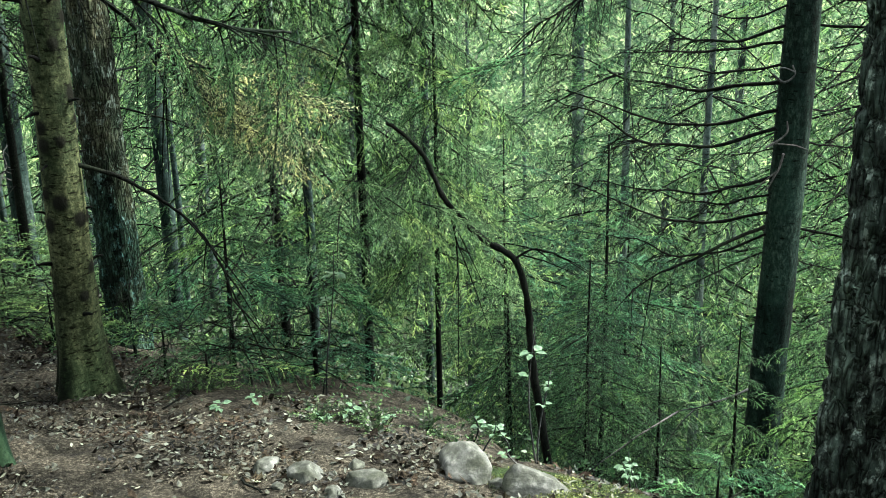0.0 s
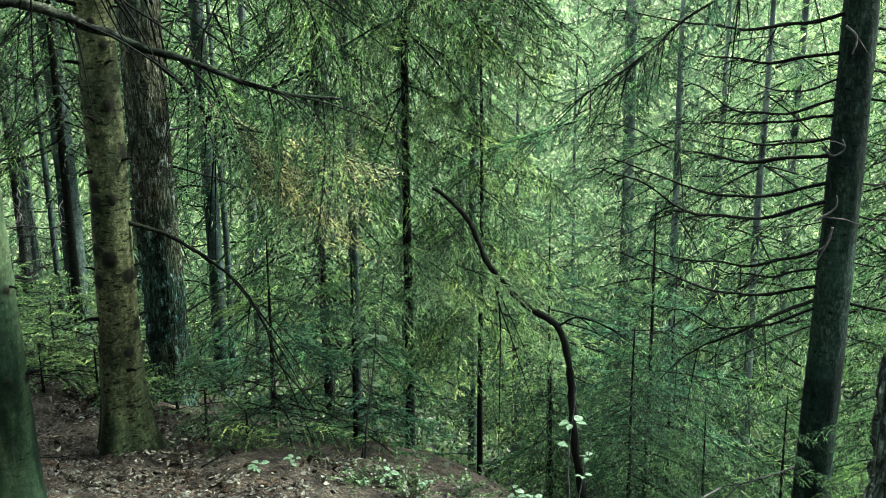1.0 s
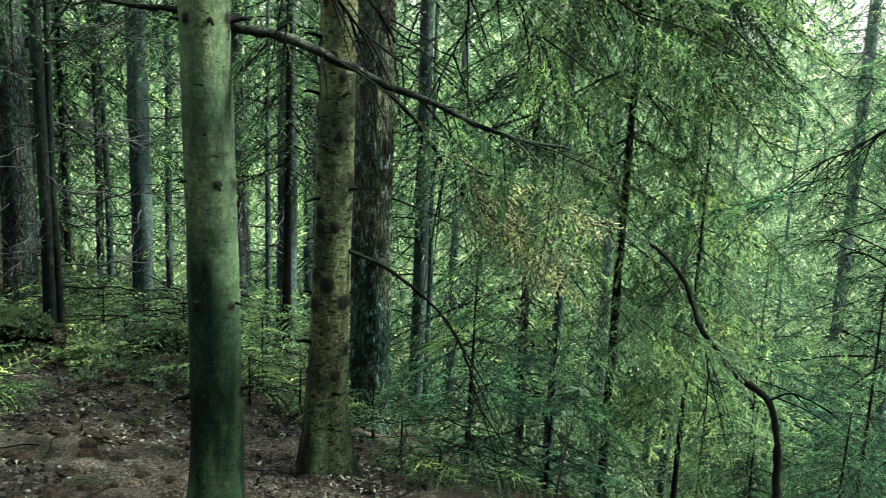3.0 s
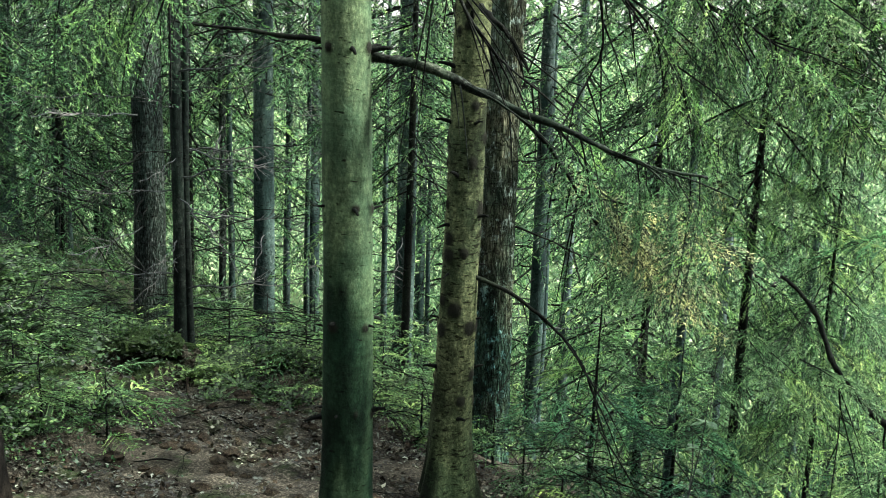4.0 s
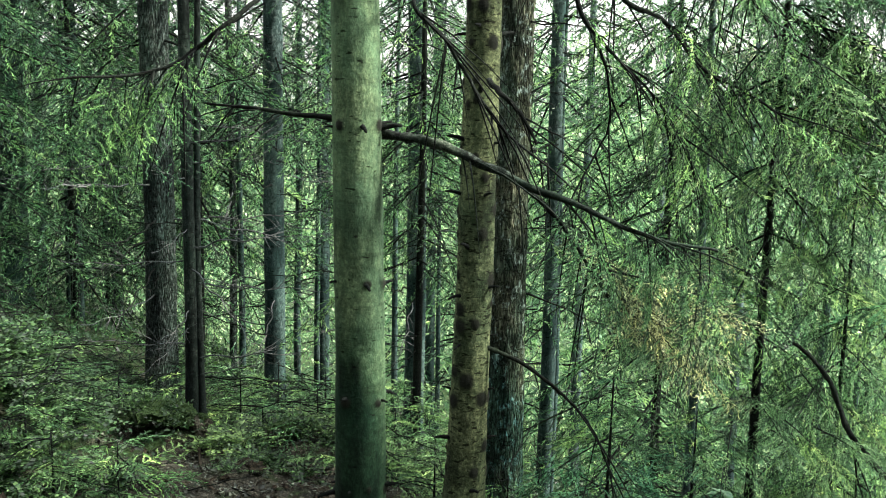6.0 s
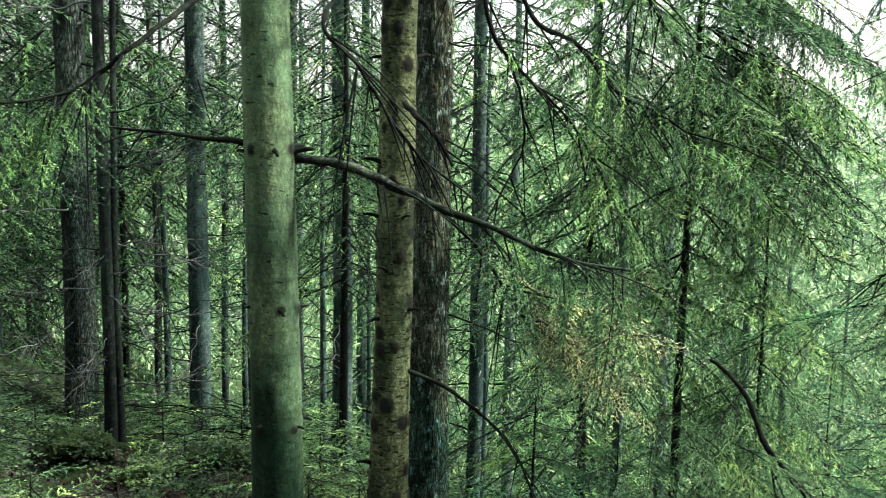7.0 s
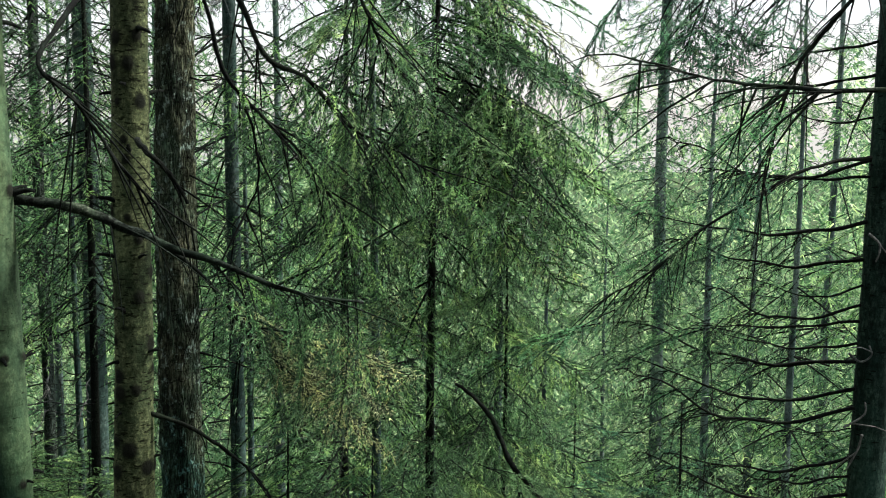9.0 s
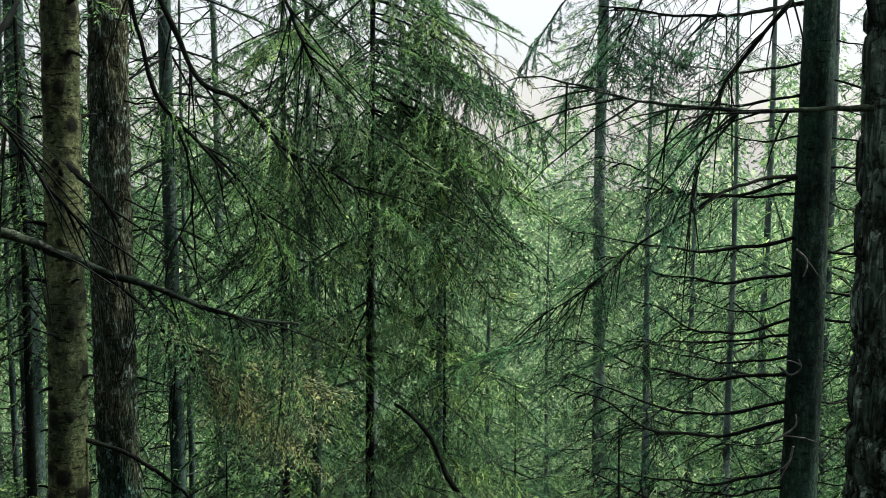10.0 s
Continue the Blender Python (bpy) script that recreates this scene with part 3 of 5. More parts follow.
# ---- ground: one sheet, fine near the camera, out to the horizon ----
def make_ground():
    def axis(c, lo, hi, h, n):
        near = [lo + (hi - lo) * i / n for i in range(n + 1)]
        out = []
        d, k = h, 1.16
        x = hi
        while x < 1500:
            d *= k
            x += d
            out.append(x)
        back = []
        d, x = h, lo
        while x > -1500:
            d *= k
            x -= d
            back.append(x)
        return back[::-1] + near + out

    xs, ys = axis(0, -4.6, 1.4, 0.025, 240), axis(0, 1.9, 5.2, 0.025, 132)
    V = [(x, y, ground_z(x, y)) for y in ys for x in xs]
    w = len(xs)
    F = [(j * w + i, j * w + i + 1, j * w + w + i + 1, j * w + w + i) for j in range(len(ys) - 1) for i in range(w - 1)]
    me = mesh_of("ground", V, F, [M_GROUND])
    at = me.attributes.new("mossy", "FLOAT", "POINT")
    vals = []
    for x, y, z in V:
        s = (x + 0.7) * 0.5 + (y - 3.54) * 0.865
        k = max(0.0, min(1.0, (s - 0.5) / 1.5)) * 0.55
        k = max(k, 0.65 * (z > -0.03) * (x < -2.2) * (y > 3.9))
        k = max(k, 0.5 * max(0.0, min(1.0, (-x - 2.7) / 0.4)))
        k = max(k, 0.85 * math.exp(-((x - 0.5) / 0.42) ** 4 - ((y - 2.98 + 0.45 * (x - 0.42)) / 0.22) ** 4))
        k = max(k, 0.3 * max(0.0, min(1.0, (-x - 1.2) / 0.8)))
        vals.append(k)
    at.data.foreach_set("value", vals)
    return tagged(new("ground", me), "brown forest soil with leaf litter falling away in a mossy slope", "ground", kind="structure")


ground = make_ground()


# ---- the big trunks ----
def big_tree(name, x, y, z, height, r, mat, seed, label, category, **kw):
    t = base_at(name, x, y, z, label, category)
    child("trunk", trunk_mesh("trunk", height, r, mat, seed, **kw), t)
    return t


def stubs(tree, rnd, zs, r, lean=(0, 0), each=4, scale=(0.35, 0.9)):
    for z in zs:
        a0 = rnd.uniform(0, 360)
        for k in range(each):
            a = a0 + 360 * k / each + rnd.uniform(-30, 30)
            q = (lean[0] * z + 0.85 * r * math.cos(radians(a)), lean[1] * z + 0.85 * r * math.sin(radians(a)), z + rnd.uniform(-0.02, 0.02))
            child("branch_stub", rnd.choice(STUB), tree, limb_pose(q, a, rnd.uniform(-15, 25), rnd.uniform(*scale)))


rnd = random.Random(4)

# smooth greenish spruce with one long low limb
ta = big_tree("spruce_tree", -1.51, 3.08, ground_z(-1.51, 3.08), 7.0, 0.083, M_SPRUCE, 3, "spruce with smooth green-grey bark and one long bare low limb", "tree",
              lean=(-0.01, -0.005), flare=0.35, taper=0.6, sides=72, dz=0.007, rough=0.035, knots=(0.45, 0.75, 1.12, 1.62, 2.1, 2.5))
stubs(ta, rnd, (0.45, 0.75, 1.12, 1.62, 2.1, 2.5), 0.078, (-0.01, -0.005), 5, (0.35, 0.75))
lf, line_f = curve_limb("long_limb", [(-1.47, 3.11, 1.52), (-1.31, 3.11, 1.50), (-1.13, 3.12, 1.44), (-0.95, 3.12, 1.37), (-0.78, 3.11, 1.31), (-0.62, 3.14, 1.25), (-0.44, 3.16, 1.23)],
                        0.0165, 0.004, ta, 5, 10, M_LIMB)
dress(ta, line_f, SP + SP_SHADE, 15, rnd, (0.25, 0.48), 0.55, (-80, -25), 70)
lf2, line_f2 = curve_limb("limb", [(-1.01, 3.14, 1.38), (-0.90, 3.23, 1.24), (-0.82, 3.30, 1.09), (-0.74, 3.32, 0.97)], 0.008, 0.003, ta, 6, 6)
dress(ta, line_f2, SP_DRY, 9, rnd, (0.28, 0.5), 0.35, (-45, -5), 50)
dress(ta, line_f2, SP_DRY, 9, rnd, (0.35, 0.6), 0.6, (-35, 5), 45)
dress(ta, line_f2, SP, 5, rnd, (0.3, 0.5), 0.5, (-45, -5), 60)

la, line_a = curve_limb("limb", [(-1.52, 3.0, 2.12), (-1.64, 2.57, 1.86), (-1.74, 2.50, 1.75), (-1.83, 2.44, 1.70), (-2.00, 2.32, 1.68)], 0.008, 0.003, ta, 8, 7)
dress(ta, line_a, SP_SHADE + SP[2:], 12, rnd, (0.26, 0.42), 0.45, (-65, -20), 90)
curve_limb("limb", [(-1.58, 3.06, 1.56), (-1.8, 3.08, 1.57), (-1.98, 3.1, 1.59), (-2.17, 3.1, 1.6)], 0.009, 0.003, ta, 9, 6)

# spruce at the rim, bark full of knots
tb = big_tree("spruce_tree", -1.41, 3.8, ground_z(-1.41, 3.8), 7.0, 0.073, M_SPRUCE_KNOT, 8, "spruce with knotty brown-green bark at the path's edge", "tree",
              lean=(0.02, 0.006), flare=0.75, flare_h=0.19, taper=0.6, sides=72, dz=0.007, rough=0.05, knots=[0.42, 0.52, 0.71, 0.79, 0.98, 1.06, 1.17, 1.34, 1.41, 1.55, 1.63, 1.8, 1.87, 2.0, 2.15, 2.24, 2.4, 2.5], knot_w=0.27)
stubs(tb, rnd, [0.35 + 0.19 * k for k in range(14)], 0.074, (0.02, 0.006), 3, (0.25, 0.7))
lg, line_g = curve_limb("limb", [(-1.33, 3.80, 0.70), (-1.19, 3.83, 0.64), (-1.04, 3.87, 0.53), (-0.93, 3.90, 0.39), (-0.86, 3.91, 0.26), (-0.83, 3.91, 0.12)], 0.009, 0.0025, tb, 7, 9)
for k, (pts, r0) in enumerate((
        ([(-1.1, 3.55, 2.5), (-1.03, 3.50, 2.26), (-0.96, 3.53, 1.92), (-0.85, 3.56, 1.78), (-0.71, 3.59, 1.63), (-0.60, 3.61, 1.48)], 0.0105),
        ([(-1.1, 3.7, 2.5), (-0.98, 3.62, 2.28), (-0.85, 3.66, 1.98), (-0.71, 3.69, 1.89), (-0.58, 3.72, 1.74), (-0.43, 3.74, 1.66), (-0.28, 3.76, 1.57)], 0.011),
        ([(-1.38, 3.5, 2.2), (-1.31, 2.97, 1.92), (-1.24, 3.00, 1.82), (-1.16, 3.03, 1.70), (-1.07, 3.07, 1.55), (-0.94, 3.12, 1.45)], 0.008),
        ([(-0.9, 3.75, 2.6), (-0.61, 3.71, 2.31), (-0.52, 3.73, 2.12), (-0.46, 3.74, 1.99), (-0.29, 3.76, 1.76)], 0.008))):
    lh, line_h = curve_limb("hanging_limb", pts, r0, 0.0025, tb, 20 + k, 20)
    dress(tb, line_h, SP_HANG + SP, 5 if k != 2 else 0, rnd, (0.25, 0.5), 0.4)

curve_limb("broken_limb", [(-1.32, 3.74, 1.68), (-1.23, 3.6, 1.64), (-1.18, 3.61, 1.59), (-1.14, 3.61, 1.53), (-1.11, 3.61, 1.47)], 0.011, 0.005, tb, 37, 4)
curve_limb("hanging_twig", [(-0.97, 3.55, 1.93), (-0.91, 3.57, 1.82), (-0.87, 3.56, 1.72), (-0.85, 3.54, 1.57), (-0.88, 3.52, 1.47), (-0.92, 3.5, 1.39)], 0.006, 0.002, tb, 38, 5)

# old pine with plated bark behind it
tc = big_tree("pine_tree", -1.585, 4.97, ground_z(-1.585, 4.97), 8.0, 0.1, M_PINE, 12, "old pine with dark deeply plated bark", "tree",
              flare=0.15, taper=0.65, sides=40, dz=0.03, plates=0.16)
snags(tc, rnd, 1.2, 3.6, 14, (0.3, 0.8), az=(-60, 60))

# spruce with many dead limbs, standing below the rim
td = big_tree("spruce_tree", 1.41, 4.59, ground_z(1.41, 4.59), 7.0, 0.084, M_SPRUCE_DK, 15, "dark spruce full of bare dead limbs on the slope", "tree",
              lean=(0.018, -0.005), flare=0.3, taper=0.6, sides=32, dz=0.02)
foot = td.location.z
for k, (z, ln) in enumerate(((2.42, 0.8), (2.08, 0.62), (1.95, 0.7), (1.78, 0.5), (1.61, 0.85), (1.54, 0.7), (1.36, 0.9), (1.21, 0.8), (1.10, 0.55), (1.02, 0.75), (0.95, 0.72), (0.86, 0.62),
                             (0.79, 0.95), (0.67, 0.9), (0.59, 0.98), (0.50, 0.35), (0.38, 0.8), (0.30, 0.62), (0.22, 0.85), (0.12, 0.75))):
    z -= foot
    az, pit = 180 + rnd.uniform(-24, 26), rnd.uniform(-4, 3)
    at0 = Vector((0.018 * z - 0.07, -0.02, z))
    child("dead_branch", SAG[(k * 3) % 5], td, limb_pose(at0, az, pit, ln, rnd.uniform(-14, 14)))
    if k in (0, 2, 4, 6, 7, 9):
        for _ in range(5):
            u = rnd.uniform(0.5, 1.0) * ln
            q = at0 + Vector((math.cos(radians(az)) * u, math.sin(radians(az)) * u, math.sin(radians(pit)) * u - 0.06 * u))
            child("branch", rnd.choice(SP_DK + SP_SHADE), td, limb_pose(q, az + rnd.uniform(-60, 60), rnd.uniform(-65, -15), rnd.uniform(0.18, 0.36)))
for k in range(14):
    z = 0.0 + 2.3 * k / 14 + rnd.uniform(-0.04, 0.04) - foot
    child("dead_branch", SAG[k % 5], td, limb_pose((0.018 * z + 0.07, 0, z), rnd.uniform(-50, 50), rnd.uniform(-10, 8), rnd.uniform(0.3, 0.7), rnd.uniform(-22, 22)))
curve_limb("limb", [(1.36, 4.55, 0.16), (1.12, 4.49, 0.08), (0.95, 4.47, 0.01), (0.78, 4.44, -0.07)], 0.009, 0.003, td, 34, 6)
curve_limb("peeled_twig", [(1.24, 4.22, -0.45), (1.07, 4.14, -0.48), (0.93, 4.13, -0.5)], 0.005, 0.002, td, 35, 2, M_PALE, "bare twig with the bark peeled off")
# dark tangle of hanging needles at the tip of a limb
dk, line_dk = curve_limb("limb", [(1.38, 4.5, 1.62), (1.1, 4.35, 1.58), (0.82, 4.29, 1.43), (0.69, 4.28, 1.34), (0.54, 4.26, 1.21), (0.34, 4.24, 1.08)], 0.0075, 0.0025, td, 36, 22)
dress(td, line_dk, SP_SHADE, 16, rnd, (0.18, 0.34), 0.5, (-80, -20), 100)
for dx, dy, dz, az, pit, sc in ((-1.1, -0.45, 1.0, 185, -12, 0.5), (-1.05, -0.5, 1.06, 200, -20, 0.42), (-0.75, -0.4, 2.2, 160, -45, 0.6), (-0.7, -0.3, 2.3, 215, -60, 0.6), (-0.95, -0.3, 2.35, 190, -50, 0.55), (-0.4, -0.3, 2.3, 230, -65, 0.5)):
    child("branch", SP_DK[0], td, limb_pose((dx, dy, dz - foot), az, pit, sc))
for k, pts in enumerate(([(1.30, 4.30, 0.83), (1.34, 4.29, 0.80), (1.38, 4.28, 0.83), (1.37, 4.28, 0.87)], [(1.29, 4.3, 0.52), (1.33, 4.29, 0.55), (1.37, 4.28, 0.59), (1.37, 4.28, 0.64)],
                         [(1.36, 4.28, 0.5), (1.35, 4.29, 0.43), (1.31, 4.3, 0.34)], [(1.35, 4.29, 1.32), (1.39, 4.28, 1.28), (1.38, 4.28, 1.21)])):
    curve_limb("peeled_twig", [(x + 0.03, y + 0.19, z) for x, y, z in pts], 0.0055, 0.003, td, 95 + k, 1, M_PALE, "bare twig with the bark peeled off")
lk, line_k = curve_limb("limb", [(1.38, 4.50, 2.31), (1.08, 4.36, 2.25), (0.81, 4.32, 2.25), (0.54, 4.25, 2.27)], 0.009, 0.0025, td, 31, 18)
dress(td, line_k, SP_SHADE + SP_DK[:1], 16, rnd, (0.28, 0.5), 0.3, (-85, -40), 80)
lk, line_k = curve_limb("hanging_limb", [(1.4, 4.4, 2.6), (1.11, 3.63, 2.25), (0.95, 3.68, 2.02), (0.87, 3.69, 1.87), (0.82, 3.70, 1.69), (0.79, 3.71, 1.48)], 0.0085, 0.003, td, 32, 20)
dress(td, line_k, SP_DK, 6, rnd, (0.25, 0.45), 0.4)

# pine with thick scaly bark beside the camera
te = big_tree("pine_tree", 1.05, 2.49, ground_z(1.05, 2.49), 6.0, 0.135, M_PINE_DK, 18, "pine with thick scaly bark and grey lichen", "tree",
              lean=(0.012, 0), flare=0.35, taper=0.75, sides=64, dz=0.018, plates=0.2)
lj, line_j = curve_limb("limb", [(0.97, 2.44, 1.83), (0.75, 2.59, 1.84), (0.58, 2.73, 1.85), (0.31, 2.87, 1.91)], 0.0075, 0.0025, te, 33, 20, M_LIMB)

# ---- trunks farther off on the left ----
for name, x, y, h, r, mat, lab in (
        ("spruce_tree", -3.97, 5.59, 8, 0.097, M_PINE_FAR, "tall trunk with grey flaking bark and lichen"),
        ("spruce_tree", -2.84, 6.97, 9, 0.072, M_SPRUCE_MID, "dark blue-grey spruce trunk with thin dead twigs"),
        ("spruce_tree", -3.95, 7.0, 9, 0.078, M_SPRUCE_MID, "spruce trunk with dark and pale bark on the slope"),
        ("spruce_tree", -1.83, 6.78, 8, 0.05, M_SPRUCE_MID, "slender spruce trunk among hanging twigs"),
        ("spruce_tree", -6.07, 6.74, 9, 0.12, M_SPRUCE_DK, "dark trunk half hidden by spruce twigs"),
        ("spruce_tree", -4.73, 9.41, 10, 0.064, M_SPRUCE_MID, "slim far spruce trunk"),
        ("spruce_tree", 1.41, 11.9, 15, 0.075, M_HAZE_BARK, "far slender spruce with thin dead limbs against the sky")):
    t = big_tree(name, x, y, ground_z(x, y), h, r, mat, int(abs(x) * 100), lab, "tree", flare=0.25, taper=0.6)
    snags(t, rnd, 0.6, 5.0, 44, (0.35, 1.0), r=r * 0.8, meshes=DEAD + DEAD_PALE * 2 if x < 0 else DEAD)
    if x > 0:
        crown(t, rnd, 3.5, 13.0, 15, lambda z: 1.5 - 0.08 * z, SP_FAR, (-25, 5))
    else:
        crown(t, rnd, 2.2 if x < -3 else 2.1, 5.5, 10, lambda z: 1.15, SP_MID, (-40, -5))

# slim trunks standing close together farther down
for k, (az, d, r) in enumerate(((24.5, 9.5, 0.05), (26.5, 12.0, 0.06), (28.0, 10.5, 0.035), (31.5, 9.0, 0.03), (33.0, 13.0, 0.07), (34.6, 10.0, 0.045), (37.0, 11.5, 0.06), (39.0, 9.0, 0.03), (40.5, 12.5, 0.06), (43.0, 10.0, 0.05), (20.8, 13.0, 0.06))):
    x, y = -d * math.sin(radians(az)), d * math.cos(radians(az))
    t = big_tree("slim_spruce", x, y, ground_z(x, y), 10.0, r, M_SPRUCE_MID if k % 3 else M_PINE_FAR, 700 + k, "slim bare spruce trunk with thin dead twigs", "tree", flare=0.15, taper=0.6, sides=12, dz=0.15)
    tagged(t, group="slim spruces in the wood")
    snags(t, rnd, 0.8, 6.0, 18, (0.4, 1.1), r=r * 0.8)
    snags(t, random.Random(k), 0.6, 4.5, 10, (0.4, 1.0), r=r * 0.8, meshes=DEAD_PALE)
    crown(t, rnd, 3.1 + 0.06 * d, 6.6, 5.5, lambda z: 1.25, SP_MID, (-40, -5))

twin = base_at("twin_spruce", -3.17, 4.68, ground_z(-3.17, 4.68), "two dark dead-looking young trunks on a mossy root mound", "tree")
for dx, dy, r, h, sd in ((0, 0, 0.034, 5, 3), (0.05, 0.02, 0.018, 4.5, 5)):
    child("trunk", trunk_mesh("trunk", h, r, M_BLACK_BARK, sd, flare=0.4, taper=0.6, sides=12), twin, Matrix.Translation((dx, dy, 0)))
snags(twin, rnd, 0.2, 3.0, 22, (0.25, 0.8), meshes=DEAD + DEAD_PALE)
snags(twin, random.Random(35), 0.25, 1.6, 14, (0.35, 0.9), az=(-90, 40), meshes=DEAD_PALE)


# ---- young spruces on the slope ----
def young_spruce(x, y, top, r, reach, meshes, seed, label, z0=None, per_m=26, pitch=(-35, -8), lean=(0, 0), mat=None, az=None, shape=None):
    g = ground_z(x, y)
    h = top - g
    t = base_at("young_spruce", x, y, g, label, "tree", "young spruces on the slope")
    child("trunk", trunk_mesh("trunk", h, r, mat or M_DEAD, seed, lean=lean, taper=0.2, sides=9, rough=0.1), t)
    rr = random.Random(seed)
    lo = 0.4 if z0 is None else z0 - g
    crown(t, rr, lo, h - 0.05, per_m, shape or (lambda z: reach * min(1.0, (h - z) / (h * 0.42)) ** 0.8), meshes, pitch, lean, az=az)
    snags(t, rr, 0.1, lo + 0.3, 8, (0.2, 0.5), lean)
    return t


young_spruce(-0.41, 4.88, 3.8, 0.024, 1.0, SP + SP_HANG + SP_DRY[:1], 301, "young spruce with drooping light green twigs", z0=-0.1, lean=(0.012, 0), per_m=17,
             shape=lambda z: float(np.interp(z + ground_z(-0.41, 4.88), (-0.1, 0.4, 0.8, 1.2, 1.6, 2.2, 3.0, 3.8), (0.25, 0.34, 0.5, 0.75, 0.82, 0.8, 0.6, 0.1))))
mid = [o for o in scene.objects if o.name == "young_spruce"][0]
for k in range(16):
    z = 1.6 + 0.06 * k
    child("branch", (SP_LIT + SP_HANG + SP[:1])[k % 5], mid, limb_pose((0.02, 0, z - mid.location.z), -48 + (k * 23) % 62, -12 - 4 * (k % 3), 1.0 - 0.02 * k, 8 * (k % 3) - 8))
for k in range(9):
    child("branch", SP[k % 4], mid, limb_pose((0.02, 0, 1.75 + 0.14 * k - mid.location.z + 0.0), -60 + 14 * k + 40 * (k % 2), -24 - 2 * (k % 4), 0.95 - 0.06 * k))
trnd = random.Random(333)
for k in range(34):
    a = trnd.uniform(-150, 20)
    z = trnd.choice((trnd.uniform(0.2, 0.9), trnd.uniform(0.2, 2.3)))
    q = trnd.uniform(0.1, 0.45)
    child("branch", SP_LIT[k % 2], mid, limb_pose((q * math.cos(radians(a)), q * math.sin(radians(a)), z - mid.location.z), a + trnd.uniform(-25, 25), trnd.uniform(-32, -6), trnd.uniform(0.3, 0.6), trnd.uniform(-15, 15)))
for k, (x, y, z) in enumerate(((-0.33, 3.98, 0.5), (-0.25, 4.0, 0.46), (-0.15, 4.0, 0.45), (-0.3, 4.05, 0.4), (-0.12, 4.1, 0.4), (-0.42, 4.05, 0.52))):
    child("branch", SP_LIT[k % 2], mid, limb_pose(Vector((x, y + 0.1, z)) - mid.location, -65 + 22 * k, -14, 0.34, 5 * k - 12))
young_spruce(-0.07, 4.75, 1.6, 0.015, 0.55, SP_LIT + SP_HANG, 302, "thin young spruce with hanging twigs", z0=0.0)
young_spruce(0.74, 5.02, 0.5, 0.018, 0.5, SP_DK, 303, "small bluish dark green spruce", z0=-0.6, pitch=(-20, 15), per_m=40)
young_spruce(0.62, 4.62, 0.05, 0.014, 0.48, SP_SHADE, 323, "spruce with shade-coloured needles behind the bent sapling", z0=-1.2, pitch=(-25, 5), per_m=64)
young_spruce(0.9, 5.25, 0.1, 0.014, 0.6, SP_SHADE, 324, "spruce with shade-coloured needles on the slope", z0=-1.6, pitch=(-25, 5), per_m=54)
young_spruce(0.28, 5.0, -0.15, 0.014, 0.45, SP_SHADE, 325, "spruce with shade-coloured needles on the slope", z0=-1.2, pitch=(-25, 5), per_m=54)
young_spruce(-0.95, 4.35, 0.55, 0.012, 0.55, SP_DK + SP[:1], 304, "bushy little spruce with dark needles", z0=-0.4, pitch=(-20, 10))
young_spruce(-0.62, 4.5, 0.35, 0.012, 0.5, SP_DK, 305, "bushy little spruce with dark needles", z0=-0.6, pitch=(-20, 10))
young_spruce(0.3, 5.7, 0.5, 0.012, 0.7, SP_DK + SP_LIT, 306, "bright little spruce on the slope", z0=-1.2, pitch=(-20, 5))
young_spruce(1.2, 4.2, -0.1, 0.012, 0.3, SP, 307, "pale green little spruce on the slope", z0=-1.0, pitch=(-15, 10))
young_spruce(1.65, 4.3, 0.1, 0.012, 0.55, SP, 308, "pale green little spruce on the slope", z0=-1.2, pitch=(-15, 10))
young_spruce(0.95, 4.6, -0.35, 0.012, 0.4, SP, 320, "pale green little spruce on the slope", z0=-1.3, pitch=(-15, 10))
young_spruce(1.9, 5.0, 0.3, 0.012, 0.7, SP, 321, "pale green little spruce beside the dead-limbed trunk", z0=-1.4, pitch=(-15, 10))
young_spruce(1.5, 3.7, -0.55, 0.012, 0.4, SP + SP_DK, 322, "pale green little spruce on the slope", z0=-1.2, pitch=(-15, 10))
young_spruce(1.0, 3.7, -0.45, 0.01, 0.45, SP_DK, 309, "low dark spruce seedling", z0=-1.1, pitch=(-15, 10))
young_spruce(-1.0, 6.1, 3.6, 0.03, 1.1, SP_MID, 310, "spruce with green drooping limbs", z0=-0.6)
young_spruce(-2.4, 5.9, 3.4, 0.03, 0.8, SP_MID, 311, "spruce with thin green limbs", z0=0.6)
young_spruce(-4.9, 5.0, 3.6, 0.03, 1.0, SP_MID + SP_SHADE, 312, "spruce with drooping limbs beside the bank", z0=0.5)
young_spruce(-5.4, 6.6, 4.0, 0.03, 1.2, SP_MID, 313, "spruce with drooping limbs", z0=0.2)
young_spruce(2.4, 6.2, 2.9, 0.03, 1.1, SP_MID, 314, "spruce with drooping limbs", z0=-1.0)

